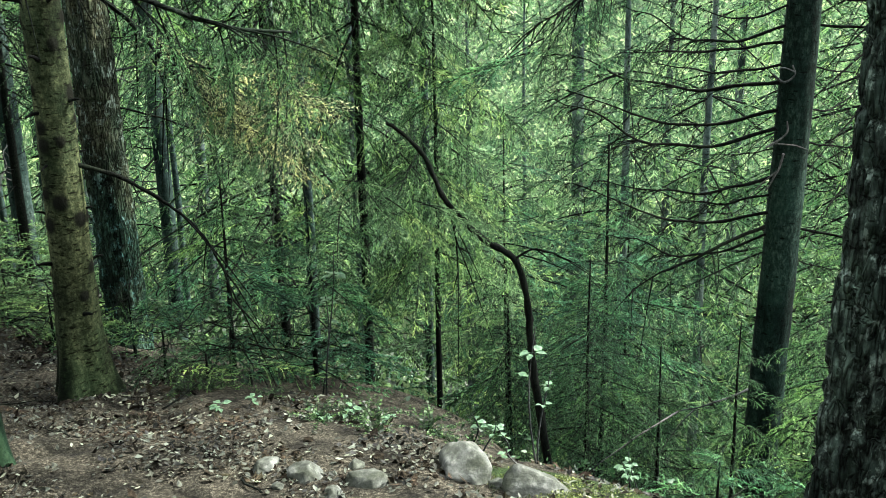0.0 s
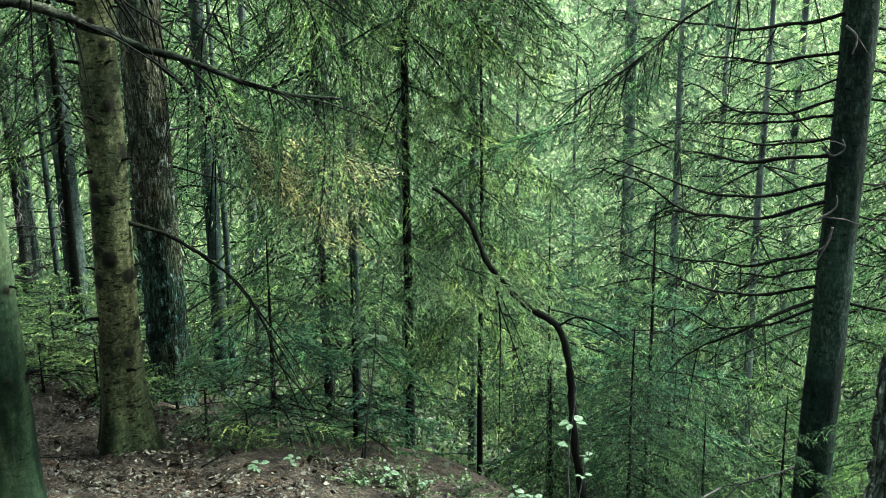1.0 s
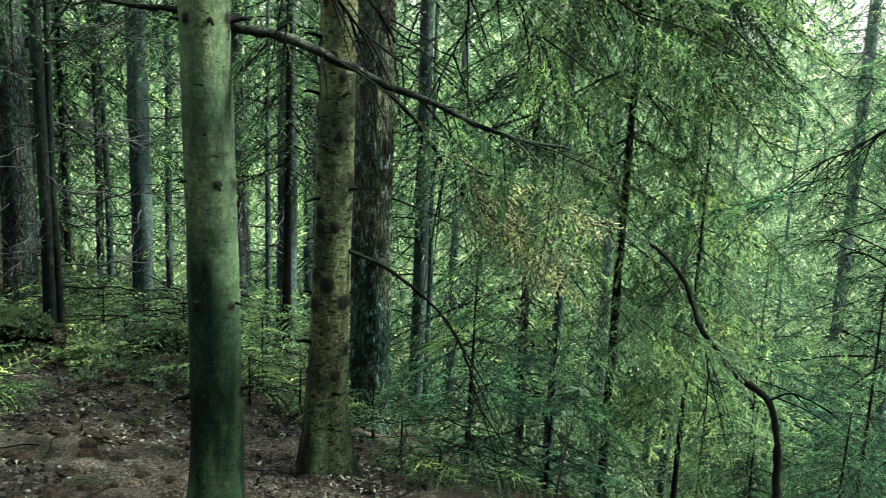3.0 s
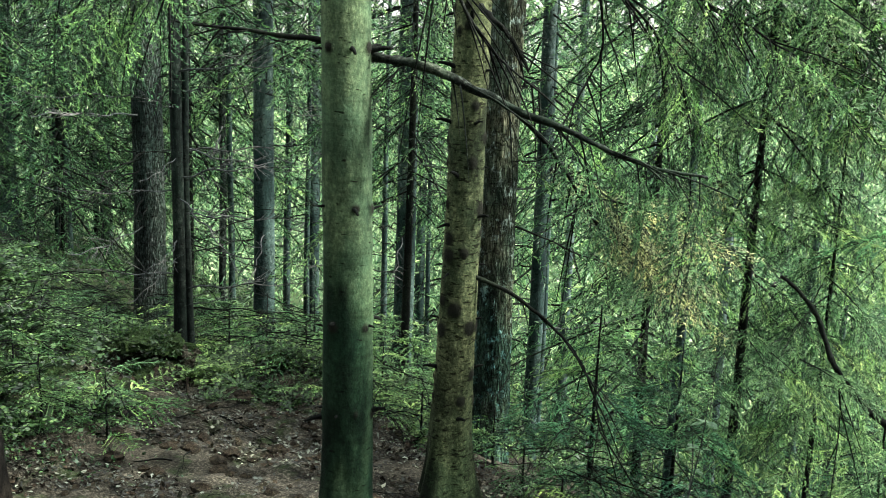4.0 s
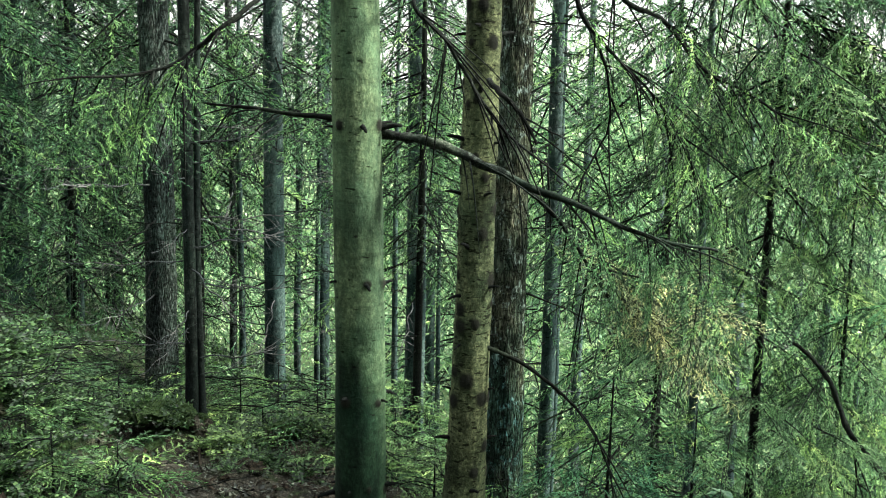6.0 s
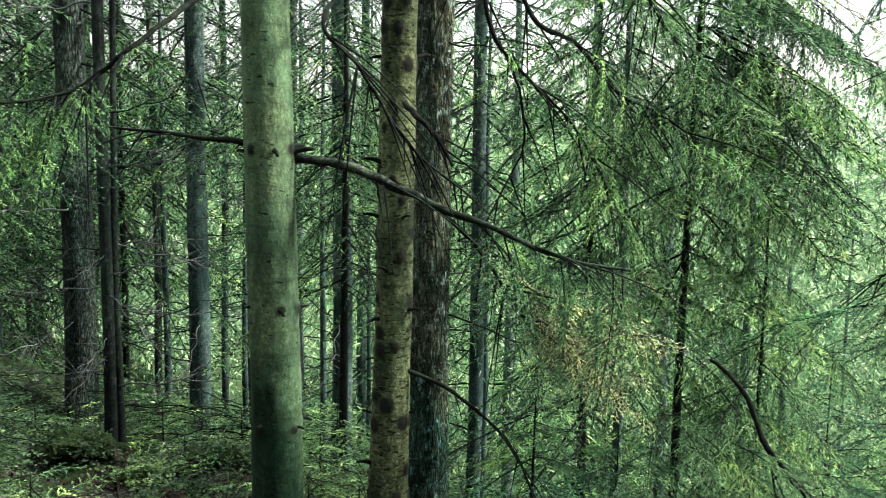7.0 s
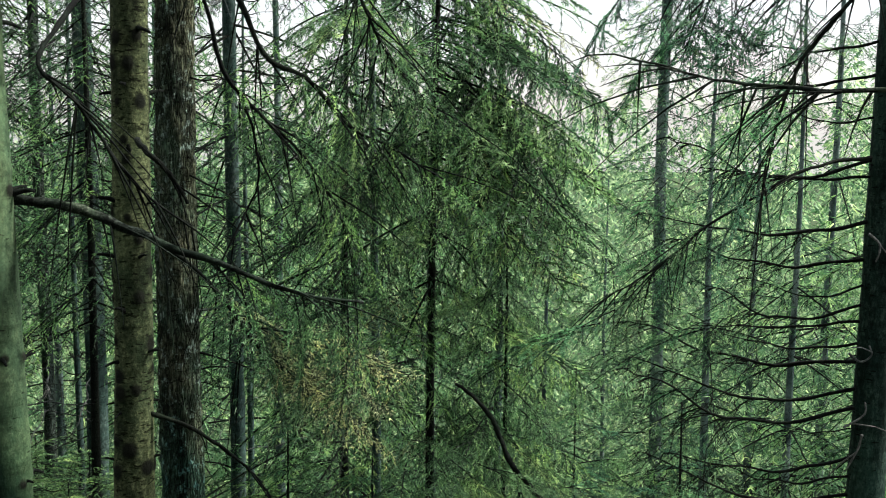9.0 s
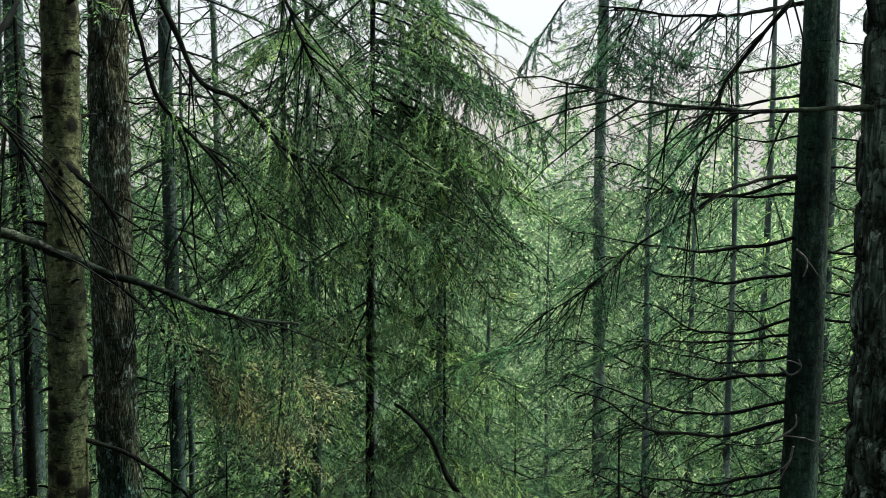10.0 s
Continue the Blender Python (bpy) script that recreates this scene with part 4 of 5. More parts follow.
for k, (az, d, top, reach) in enumerate(((17.5, 4.7, -0.05, 0.3), (19.5, 5.3, -0.05, 0.36), (21.5, 4.75, 0.0, 0.34), (23.5, 5.5, 0.02, 0.4), (25.5, 5.0, 0.02, 0.36), (22.5, 6.2, -0.05, 0.45),
                                        (27.5, 5.9, 0.0, 0.4), (16.0, 4.25, -0.02, 0.34), (13.8, 4.15, -0.1, 0.3), (18.5, 6.3, -0.2, 0.45), (11.5, 4.1, -0.18, 0.28), (29.5, 6.4, 0.0, 0.4), (25.0, 7.0, -0.15, 0.5), (26.5, 5.4, 0.0, 0.34), (28.5, 5.3, 0.02, 0.32), (30.5, 5.5, 0.0, 0.34), (31.5, 6.2, 0.0, 0.36), (27.0, 6.5, -0.05, 0.4), (33.5, 6.6, 0.0, 0.4), (24.2, 4.75, -0.02, 0.28))):
    x, y = -d * math.sin(radians(az)), d * math.cos(radians(az))
    young_spruce(x, y, top, 0.008, reach, SP_SMALL, 350 + k, "light green spruce seedling in the undergrowth", z0=ground_z(x, y) + 0.06, per_m=46, pitch=(-8, 22))

young_spruce(-0.75, 5.5, 4.0, 0.03, 0.85, SP + SP_DRY, 326, "spruce with drooping olive green limbs", z0=1.7, per_m=16, mat=M_SPRUCE_MID)
young_spruce(-0.15, 6.4, 4.2, 0.03, 0.9, SP_MID, 327, "spruce with drooping green limbs", z0=1.4, per_m=14, mat=M_SPRUCE_MID)
for k, (az, d, top, z0) in enumerate(((14.5, 8.5, 3.2, 0.2), (18.5, 9.5, 4.0, 0.6), (23.0, 9.0, 3.6, 0.8), (27.0, 10.0, 4.2, 0.5), (31.0, 9.0, 4.0, 1.0), (35.5, 9.8, 4.2, 0.6), (39.5, 9.0, 4.2, 0.8), (44.0, 9.5, 4.4, 0.4), (20.5, 11.5, 3.5, -0.5), (29.0, 12.0, 4.0, -0.5), (37.5, 12.0, 4.0, -0.3))):
    x, y = -d * math.sin(radians(az)), d * math.cos(radians(az))
    young_spruce(x, y, top, 0.03, 1.15, (SP_SHADE + SP_MID)[k % 2::2], 410 + k, "spruce with green drooping limbs", z0=z0 + 0.3, per_m=6.5, mat=M_SPRUCE_MID)

qrnd = random.Random(371)
n_bank = 0
while n_bank < 26:
    x, y = qrnd.uniform(-4.4, -2.75), qrnd.uniform(2.9, 4.9)
    if (x + 3.15) ** 2 + (y - 4.3) ** 2 < 0.16 or y > 4.2 and x > -3.0:
        continue
    g = ground_z(x, y)
    young_spruce(x, y, g + qrnd.uniform(0.16, 0.32), 0.006, qrnd.uniform(0.2, 0.32), SP_SMALL, 372 + n_bank, "low spruce seedling among the bilberry bushes", z0=g + 0.04, per_m=60, pitch=(-5, 25))
    n_bank += 1

for k, (x, y, top, reach, z0) in enumerate(((-5.2, 8.0, 4.6, 1.5, 0.4), (-6.6, 8.6, 5.0, 1.6, 0.2))):
    young_spruce(x, y, top, 0.03, reach, SP_SHADE, 340 + k, "spruce with shade-coloured drooping limbs", z0=z0, per_m=18)

bend = base_at("bent_sapling", 0.41, 4.33, ground_z(0.41, 4.33), "dark bare sapling bent over in a long arc", "tree")
curve_limb("trunk", [(0.43, 4.33, -1.20), (0.41, 4.33, -0.88), (0.34, 4.34, -0.36), (0.32, 4.34, -0.10), (0.26, 4.34, 0.11), (0.12, 4.35, 0.21), (-0.02, 4.35, 0.37), (-0.09, 4.35, 0.53), (-0.17, 4.35, 0.64), (-0.25, 4.34, 0.70)], 0.0195, 0.007, bend, 41, 0)
curve_limb("limb", [(-0.02, 4.35, 0.37), (0.02, 4.34, 0.22), (0.03, 4.36, 0.05)], 0.006, 0.002, bend, 42, 4)
curve_limb("limb", [(0.26, 4.34, 0.11), (0.35, 4.32, 0.16), (0.5, 4.33, 0.1)], 0.005, 0.002, bend, 43, 4)


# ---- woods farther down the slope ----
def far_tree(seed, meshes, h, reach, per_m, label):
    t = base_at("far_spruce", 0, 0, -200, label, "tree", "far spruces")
    child("trunk", trunk_mesh("trunk", h, 0.075, M_HAZE_BARK, seed, taper=0.15, sides=10, dz=0.3), t)
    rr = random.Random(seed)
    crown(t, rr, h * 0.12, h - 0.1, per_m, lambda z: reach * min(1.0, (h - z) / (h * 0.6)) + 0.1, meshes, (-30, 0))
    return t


protos = [far_tree(401, SP_FAR, 9, 2.0, 5.2, "far spruce with limbs coloured pale for haze"), far_tree(402, SP_FAR, 11, 2.3, 4.8, "far spruce with limbs coloured pale for haze")]
frnd = random.Random(77)
spots = []
for az, dist, k, s in ((47, 9, 0, 0.9), (42, 13, 1, 0.9), (33, 13, 0, 0.7), (24, 15, 0, 0.85), (19, 13, 1, 0.8), (13, 12, 1, 0.9), (9, 15, 1, 1.0), (5, 10, 0, 0.75),
                       (2, 14, 0, 0.95), (-1, 11, 0, 0.62), (-4, 16, 1, 0.78), (-7, 13, 0, 0.78), (-9.3, 10.5, 0, 0.9), (-13.5, 10.5, 1, 0.8), (-11.5, 13, 0, 1.0), (-15, 15, 1, 1.25), (-18, 12, 0, 1.2), (-21.5, 14, 1, 1.3), (-26, 12, 1, 1.1)):
    x, y = -dist * math.sin(radians(az)), dist * math.cos(radians(az))
    m = Matrix.Translation((x, y, ground_z(x, y) - 0.1)) @ Matrix.Rotation(frnd.uniform(0, 6.28), 4, "Z")
    c = copy_thing(protos[k], m)
    c.scale = (s, s, s)

def far_woods():
    """The leafy wall of woods down in the valley, too far to count."""
    rr = random.Random(78)
    V, F = [], []
    for _ in range(330):
        az, dist = rr.uniform(-32, 52), rr.uniform(18, 42)
        x, y = -dist * math.sin(radians(az)), dist * math.cos(radians(az))
        g = ground_z(x, y)
        gap = math.exp(-((az + 4.0) / 8.5) ** 4)
        top = 1.7 + dist * (rr.uniform(-0.045, 0.035 if az > 8 else 0.10) * (1 - gap) + gap * rr.uniform(-0.025, 0.028))
        h, wd = top - g, rr.uniform(0.9, 1.7)
        low = max(0.0, (-0.42 * dist + 1.7 - g) / h)
        for _ in range(int(80 * h * (1 - low))):
            u = low + (1 - low) * rr.random() ** 0.85
            a, q = rr.uniform(0, 6.28), wd * (1 - u) ** 0.7 * rr.random() ** 0.4 + 0.1
            p = Vector((x + q * math.cos(a), y + q * math.sin(a), g + h * u - 0.25 * q))
            s = rr.uniform(0.045, 0.115) * (0.6 + dist / 45)
            d = Vector((math.cos(a) * 0.8, math.sin(a) * 0.8, rr.uniform(-1.1, 0.1))) * s * 1.5
            w = d.cross(Vector((rr.gauss(0, 1), rr.gauss(0, 1), rr.gauss(0, 1)))).normalized() * s * 0.28
            k = len(V)
            V.extend((p - w, p + w, p + d))
            F.append((k, k + 1, k + 2))
    return tagged(new("far_woods", mesh_of("far_woods", V, F, [M_WOODS_HAZE], None, False)), "distant green woods filling the valley", "woods", kind="stuff")


far_woods()

def woods_behind():
    """Dense unseen spruces, added behind the camera to block skylight from there."""
    rr = random.Random(79)
    V, F = [], []
    for k in range(70):
        az, dist = 88 + 146 * (k + rr.random()) / 70, rr.uniform(4.5, 13)
        x, y = -dist * math.sin(radians(az)), dist * math.cos(radians(az))
        g, h, wd = ground_z(x, y), rr.uniform(7, 11), rr.uniform(1.2, 1.9)
        for _ in range(900):
            u = 0.08 + 0.92 * rr.random() ** 0.9
            a, q = rr.uniform(0, 6.28), wd * (1 - u) ** 0.7 * rr.random() ** 0.4 + 0.1
            p = Vector((x + q * math.cos(a), y + q * math.sin(a), g + h * u - 0.25 * q))
            d = Vector((math.cos(a), math.sin(a), rr.uniform(-1.1, 0.1))) * rr.uniform(0.15, 0.3)
            w = d.cross(Vector((rr.gauss(0, 1), rr.gauss(0, 1), rr.gauss(0, 1)))).normalized() * 0.06
            k3 = len(V)
            V.extend((p - w, p + w, p + d))
            F.append((k3, k3 + 1, k3 + 2))
    return tagged(new("woods_behind", mesh_of("woods_behind", V, F, [M_SHRUB], None, False)), "unseen spruce woods added behind the camera to block skylight", "woods", kind="stuff")


woods_behind()

# unseen single spruces behind the camera and crowns overhead, added to block skylight
for az, dist, k, s in ((80, 6, 0, 1.2), (125, 7, 1, 1.2), (180, 6, 0, 1.3), (230, 7, 1, 1.2)):
    x, y = -dist * math.sin(radians(az)), dist * math.cos(radians(az))
    c = copy_thing(protos[k], Matrix.Translation((x, y, ground_z(x, y) - 0.1)) @ Matrix.Rotation(az, 4, "Z"))
    c.scale = (s, s, s)
for t in (ta, tb, tc):
    crown(t, rnd, 3.4, 6.5, 5, lambda z: 1.5 - 0.12 * z, SP_MID, (-25, 5))
for p in protos:
    for o in (*p.children_recursive, p):
        bpy.data.objects.remove(o)


# ---- stones at the rim ----
def stone(x, y, sx, sy, sz, seed):
    bm = bmesh.new()
    bmesh.ops.create_icosphere(bm, subdivisions=4, radius=1.0)
    rr = random.Random(seed)
    cuts = [(Vector((rr.gauss(0, 1), rr.gauss(0, 1), rr.uniform(0.0, 1.6))).normalized(), rr.uniform(0.62, 0.85)) for _ in range(9)]
    for v in bm.verts:
        d = v.co.normalized()
        k = 1 + 0.22 * noise.noise(d * 1.3 + Vector((seed, 0, 0))) + 0.12 * noise.noise(d * 3 + Vector((0, seed, 0)))
        for c in cuts:
            k = min(k, c[1] / max(0.05, d.dot(c[0])) + 0.02 * noise.noise(d * 6))
        k += 0.035 * noise.noise(d * 8 + Vector((seed, 1, 0))) + 0.02 * noise.noise(d * 19)
        v.co = Vector((d.x * sx * k, d.y * sy * k, max(d.z, -0.5) * sz * k))
    me = bpy.data.meshes.new("stone")
    bm.to_mesh(me)
    bm.free()
    me.materials.append(M_ROCK)
    me.polygons.foreach_set("use_smooth", [True] * len(me.polygons))
    ob = new("stone", me)
    ob.location, ob.rotation_euler = (x, y, ground_z(x, y) + sz * 0.08), (0, 0, seed)
    return tagged(ob, "rounded pale grey stone half sunk in the soil", "stone", "stones along the rim")


for x, y, sx, sy, sz, sd in ((-0.605, 3.07, 0.062, 0.034, 0.036, 1), (-0.46, 2.975, 0.068, 0.055, 0.052, 2), (-0.272, 2.93, 0.068, 0.05, 0.045, 3), (-0.312, 3.03, 0.03, 0.028, 0.03, 4),
                             (0.02, 3.05, 0.115, 0.09, 0.095, 5), (0.235, 2.915, 0.105, 0.08, 0.07, 6), (0.122, 2.94, 0.034, 0.03, 0.03, 7), (-0.37, 2.86, 0.035, 0.03, 0.025, 8), (-0.54, 2.92, 0.025, 0.02, 0.02, 9)):
    stone(x, y, sx, sy, sz, sd)


# ---- litter and undergrowth ----
def scatter(name, label, category, mat, count, seed, where, size, rise, shape):
    """Small curled leaves lying or standing about; where(rnd) gives x, y or None."""
    rr = random.Random(seed)
    V, F = [], []
    while count:
        p = where(rr)
        if p is None:
            continue
        count -= 1
        x, y = p
        z = ground_z(x, y) + rise(rr)
        e = Euler((rr.gauss(0, shape), rr.gauss(0, shape), rr.uniform(0, 6.28))).to_matrix()
        s = rr.uniform(*size)
        k, w, v, c = len(V), rr.uniform(0.15, 0.42), rr.uniform(0.12, 0.4), rr.uniform(-0.25, 0.35)
        for q in ((-0.5, rr.uniform(-0.1, 0.1), 0), (rr.uniform(-0.3, 0.25), w, c * 0.5), (0.5, rr.uniform(-0.15, 0.15), c * 0.2), (rr.uniform(-0.3, 0.25), -v, c * 0.5)):
            V.append(Vector((x, y, z)) + e @ Vector(q) * s)
        F.extend(((k, k + 2, k + 1), (k, k + 3, k + 2)))
    return tagged(new(name, mesh_of(name, V, F, [mat], None, False)), label, category, kind="stuff")


def near_path(rr):
    x, y = rr.uniform(-4.2, 1.0), rr.uniform(1.6, 4.6)
    s = (x + 0.7) * 0.5 + (y - 3.54) * 0.865
    return None if s > 0.25 + 0.2 * rr.random() or noise.noise((x * 3, y * 3, 11)) < -0.25 + 0.4 * rr.random() else (x, y)


def clumps(seed, n, x0, x1, y0, y1, keep, wide):
    """A picker of places inside n rounded clumps."""
    rr = random.Random(seed)
    cs = []
    while len(cs) < n:
        x, y = rr.uniform(x0, x1), rr.uniform(y0, y1)
        if keep(x, y, (x + 0.7) * 0.5 + (y - 3.54) * 0.865):
            cs.append((x, y, rr.uniform(*wide)))

    def pick(r):
        x, y, w = r.choice(cs)
        return x + r.gauss(0, w), y + r.gauss(0, w)
    return pick


slope = clumps(61, 90, -3.5, 2.5, 2.9, 7.0, lambda x, y, s: s > 0.7 and x < 0.9, (0.05, 0.14))
bank = clumps(62, 260, -6.2, -2.0, 2.9, 7.5, lambda x, y, s: not (x > -2.65 and y < 4.25) and (x < -2.3 or s > 0.3) and (x + 3.1) ** 2 + (y - 4.3) ** 2 > 0.12, (0.05, 0.13))
rim = clumps(65, 40, -1.25, 0.15, 2.7, 4.1, lambda x, y, s: 0.06 < s < 0.4, (0.03, 0.08))
scatter("rim_plants", "small green plants along the rim", "undergrowth", M_SHRUB, 160, 506, rim, (0.008, 0.018), lambda r: 0.06 * r.random() ** 1.2, 0.6)
moss = clumps(63, 60, 0.12, 1.0, 2.5, 3.3, lambda x, y, s: -0.16 < s < 0.14, (0.03, 0.06))
mound_moss = clumps(64, 16, -3.36, -3.06, 4.36, 4.52, lambda x, y, s: True, (0.03, 0.06))

scatter("fallen_leaves", "dry brown and grey leaves strewn on the soil", "leaves", M_LITTER, 20000, 501, near_path, (0.006, 0.03), lambda r: r.uniform(0.0, 0.012), 0.35)
scatter("bark_chips", "dark bits of bark and humus on the soil", "debris", M_ROTTEN, 9000, 507, near_path, (0.008, 0.045), lambda r: r.uniform(0.0, 0.014), 0.45)
scatter("undergrowth", "low green leaves in clumps on the slope", "undergrowth", M_SHRUB, 2600, 502, slope, (0.015, 0.035), lambda r: 0.2 * r.random() ** 1.3, 0.6)
scatter("bilberry_shrubs", "low bilberry shrubs in clumps on the bank", "undergrowth", M_SHRUB, 26000, 503, bank, (0.010, 0.024), lambda r: 0.1 * r.random() ** 1.4, 0.6)
scatter("moss", "yellow-green moss over the rim", "moss", M_MOSS_LEAF, 15000, 504, moss, (0.004, 0.010), lambda r: r.uniform(-0.003, 0.012), 0.8)
scatter("mound_moss", "green moss and seedlings on the root mound", "moss", M_BILBERRY, 1500, 505, mound_moss, (0.014, 0.03), lambda r: 0.09 + 0.08 * r.random(), 0.6)
mound_top = clumps(66, 16, -2.66, -2.46, 4.6, 4.7, lambda x, y, s: True, (0.03, 0.06))
scatter("mound_moss", "green moss and seedlings on the lower root mound", "moss", M_BILBERRY, 700, 508, mound_top, (0.014, 0.03), lambda r: 0.05 + 0.07 * r.random(), 0.6)
wood_floor = clumps(67, 420, -8.0, 0.5, 5.2, 13.0, lambda x, y, s: s > 0.6, (0.12, 0.3))
scatter("forest_floor_plants", "low green plants covering the floor of the wood", "undergrowth", M_BILBERRY, 42000, 509, wood_floor, (0.02, 0.06), lambda r: 0.22 * r.random() ** 1.3, 0.6)


def shrub_meshes(seed, leaf=None):
    """Arching thin stems with leaves set in flat rows on both sides."""
    rr = random.Random(seed)
    SV, SF, LV, LF = [], [], [], []
    for k in range(16):
        a, h, out = rr.uniform(0, 6.28), rr.uniform(0.2, 0.6), rr.uniform(0.6, 1.6)
        d = Vector((math.cos(a), math.sin(a), 0))
        side = Vector((-d.y, d.x, 0))
        pts = [d * (out * u ** 1.4) + Vector((0, 0, h * math.sin(u * 1.9))) + side * (0.08 * math.sin(u * 4 + k)) for u in [i / 5 for i in range(6)]]
        tube(SV, SF, pts, [0.010 - 0.0015 * i for i in range(6)], 3)
        for i in range(30):
            u = 0.2 + 0.8 * i / 30
            j = min(4, int(u * 5))
            p = pts[j].lerp(pts[j + 1], u * 5 - j)
            t = (pts[j + 1] - pts[j]).normalized()
            s = rr.uniform(0.09, 0.17) * (1.15 - 0.5 * u)
            q = (side * (1 if i % 2 else -1) + t * rr.uniform(0.3, 0.8) + Vector((0, 0, rr.uniform(-0.35, 0.2)))).normalized() * s
            w = (t - q.normalized() * t.dot(q.normalized())).normalized() * s * 0.25 + Vector((0, 0, rr.uniform(-0.03, 0.03)))
            n = len(LV)
            LV.extend((p, p + q * 0.45 + w, p + q, p + q * 0.45 - w))
            LF.extend(((n, n + 1, n + 2), (n, n + 2, n + 3)))
    return mesh_of("stem", SV, SF, [M_DEAD]), mesh_of("foliage", LV, LF, [leaf or M_BILBERRY], None, False)


SHRUBS = [shrub_meshes(520 + k) for k in range(5)]
SHRUBS_LIT = [shrub_meshes(526 + k, M_LIT_LEAF) for k in range(2)]
brnd = random.Random(530)
placed = 0
while placed < 290:
    x, y = brnd.uniform(-4.5, -1.9), brnd.uniform(2.8, 5.5)
    s = (x + 0.7) * 0.5 + (y - 3.54) * 0.865
    if (x > -2.55 and y < 4.3) or (x > -2.3 and s < 0.3) or (x + 2.9) ** 2 + (y - 4.0) ** 2 < 0.09 or abs((x + 2.75) * 0.853 + (y - 4.0) * 0.52) < 0.13 and 3.8 < y < 5.0 or math.hypot(x + 2.65, y - 2.59) < 0.25:
        continue
    if y < 4.15 and x > -2.78 + 0.3 * noise.noise((x * 2, y * 2, 3)) or (x + 3.1) ** 2 + (y - 4.3) ** 2 < 0.1:
        continue
    bush = base_at("bilberry_bush", x, y, ground_z(x, y) - 0.01, "low bilberry bush with small dark green leaves", "shrub", "bilberry bushes on the bank")
    m = Matrix.Rotation(brnd.uniform(0, 6.28), 4, "Z") @ Matrix.Scale(brnd.uniform(0.15, 0.27) if x < -2.9 and y < 4.1 else brnd.uniform(0.11, 0.19), 4)
    st, lv = brnd.choice(SHRUBS)
    child("stem", st, bush, m)
    child("foliage", lv, bush, m)
    placed += 1


for k in range(46):
    x, y = brnd.uniform(-3.0, -1.75), brnd.uniform(4.35, 5.3)
    if math.hypot(x + 2.56, y - 4.55) < 0.13 or math.hypot(x + 3.15, y - 4.5) < 0.2:
        continue
    bush = base_at("bilberry_bush", x, y, ground_z(x, y) - 0.01, "bilberry bush in lit leaf colour behind the root mounds", "shrub", "bilberry bushes on the bank")
    m = Matrix.Rotation(brnd.uniform(0, 6.28), 4, "Z") @ Matrix.Scale(brnd.uniform(0.14, 0.22), 4)
    st, lv = SHRUBS_LIT[k % 2]
    child("stem", st, bush, m)
    child("foliage", lv, bush, m)

placed = 0
while placed < 12:
    x, y = brnd.uniform(-1.25, 0.05), brnd.uniform(2.8, 4.2)
    if not 0.06 < (x + 0.7) * 0.5 + (y - 3.54) * 0.865 < 0.3:
        continue
    bush = base_at("bilberry_bush", x, y, ground_z(x, y) - 0.015, "tiny dark green bilberry bush on the rim of the slope", "shrub", "bilberry bushes on the rim")
    m = Matrix.Rotation(brnd.uniform(0, 6.28), 4, "Z") @ Matrix.Scale(brnd.uniform(0.07, 0.14), 4)
    st, lv = brnd.choice(SHRUBS)
    child("stem", st, bush, m)
    child("foliage", lv, bush, m)
    placed += 1


# ---- mounds, stump, roots and sticks on the bank ----
def stump(x, y, r, h, seed):
    rr = random.Random(seed)
    V, F, n, rows = [], [], 36, 10
    top = [h * (0.72 + 0.36 * noise.noise((math.cos(6.28 * s / n) * 1.6, math.sin(6.28 * s / n) * 1.6, seed))) + rr.uniform(-0.02, 0.03) for s in range(n)]
    for i in range(rows + 1):
        for s in range(n):
            a, u = 6.2832 * s / n, i / rows
            k = r * (1 + 0.5 * (1 - u) ** 3 * (1 + 0.5 * math.sin(4 * a)) + 0.12 * noise.noise((math.cos(a) * 3, math.sin(a) * 3, u * 2)) - (0.08 if i == rows else 0))
            V.append((math.cos(a) * k, math.sin(a) * k, -0.08 + (top[s] + 0.08) * u))
    for i in range(rows):
        for s in range(n):
            a, b = i * n + s, i * n + (s + 1) % n
            F.append((a, b, b + n, a + n))
    base = len(V)
    for s in range(n):
        a = 6.2832 * s / n
        V.append((math.cos(a) * r * 0.6, math.sin(a) * r * 0.6, h * 0.25))
    for s in range(n):
        a, b = rows * n + s, rows * n + (s + 1) % n
        F.append((a, b, base + (s + 1) % n, base + s))
    F.append(tuple(base + s for s in range(n)))
    ob = new("stump", mesh_of("stump", V, F, [M_ROTTEN]))
    ob.location = (x, y, ground_z(x, y))
    return tagged(ob, "rotten reddish-brown tree stump with a jagged top", "stump")


stump(-2.66, 2.6, 0.14, 0.46, 5)
for k, pts in enumerate(([(-3.15, 4.62), (-3.0, 4.45), (-2.85, 4.25), (-2.75, 4.1)], [(-3.12, 4.66), (-2.9, 4.5), (-2.7, 4.4), (-2.5, 4.3)], [(-3.17, 4.6), (-3.1, 4.35), (-3.02, 4.15), (-2.98, 3.98)])):
    curve_limb("root", [(x, y, ground_z(x, y) + 0.012) for x, y in pts], 0.014, 0.004, twin, 90 + k, 0, M_ROTTEN)


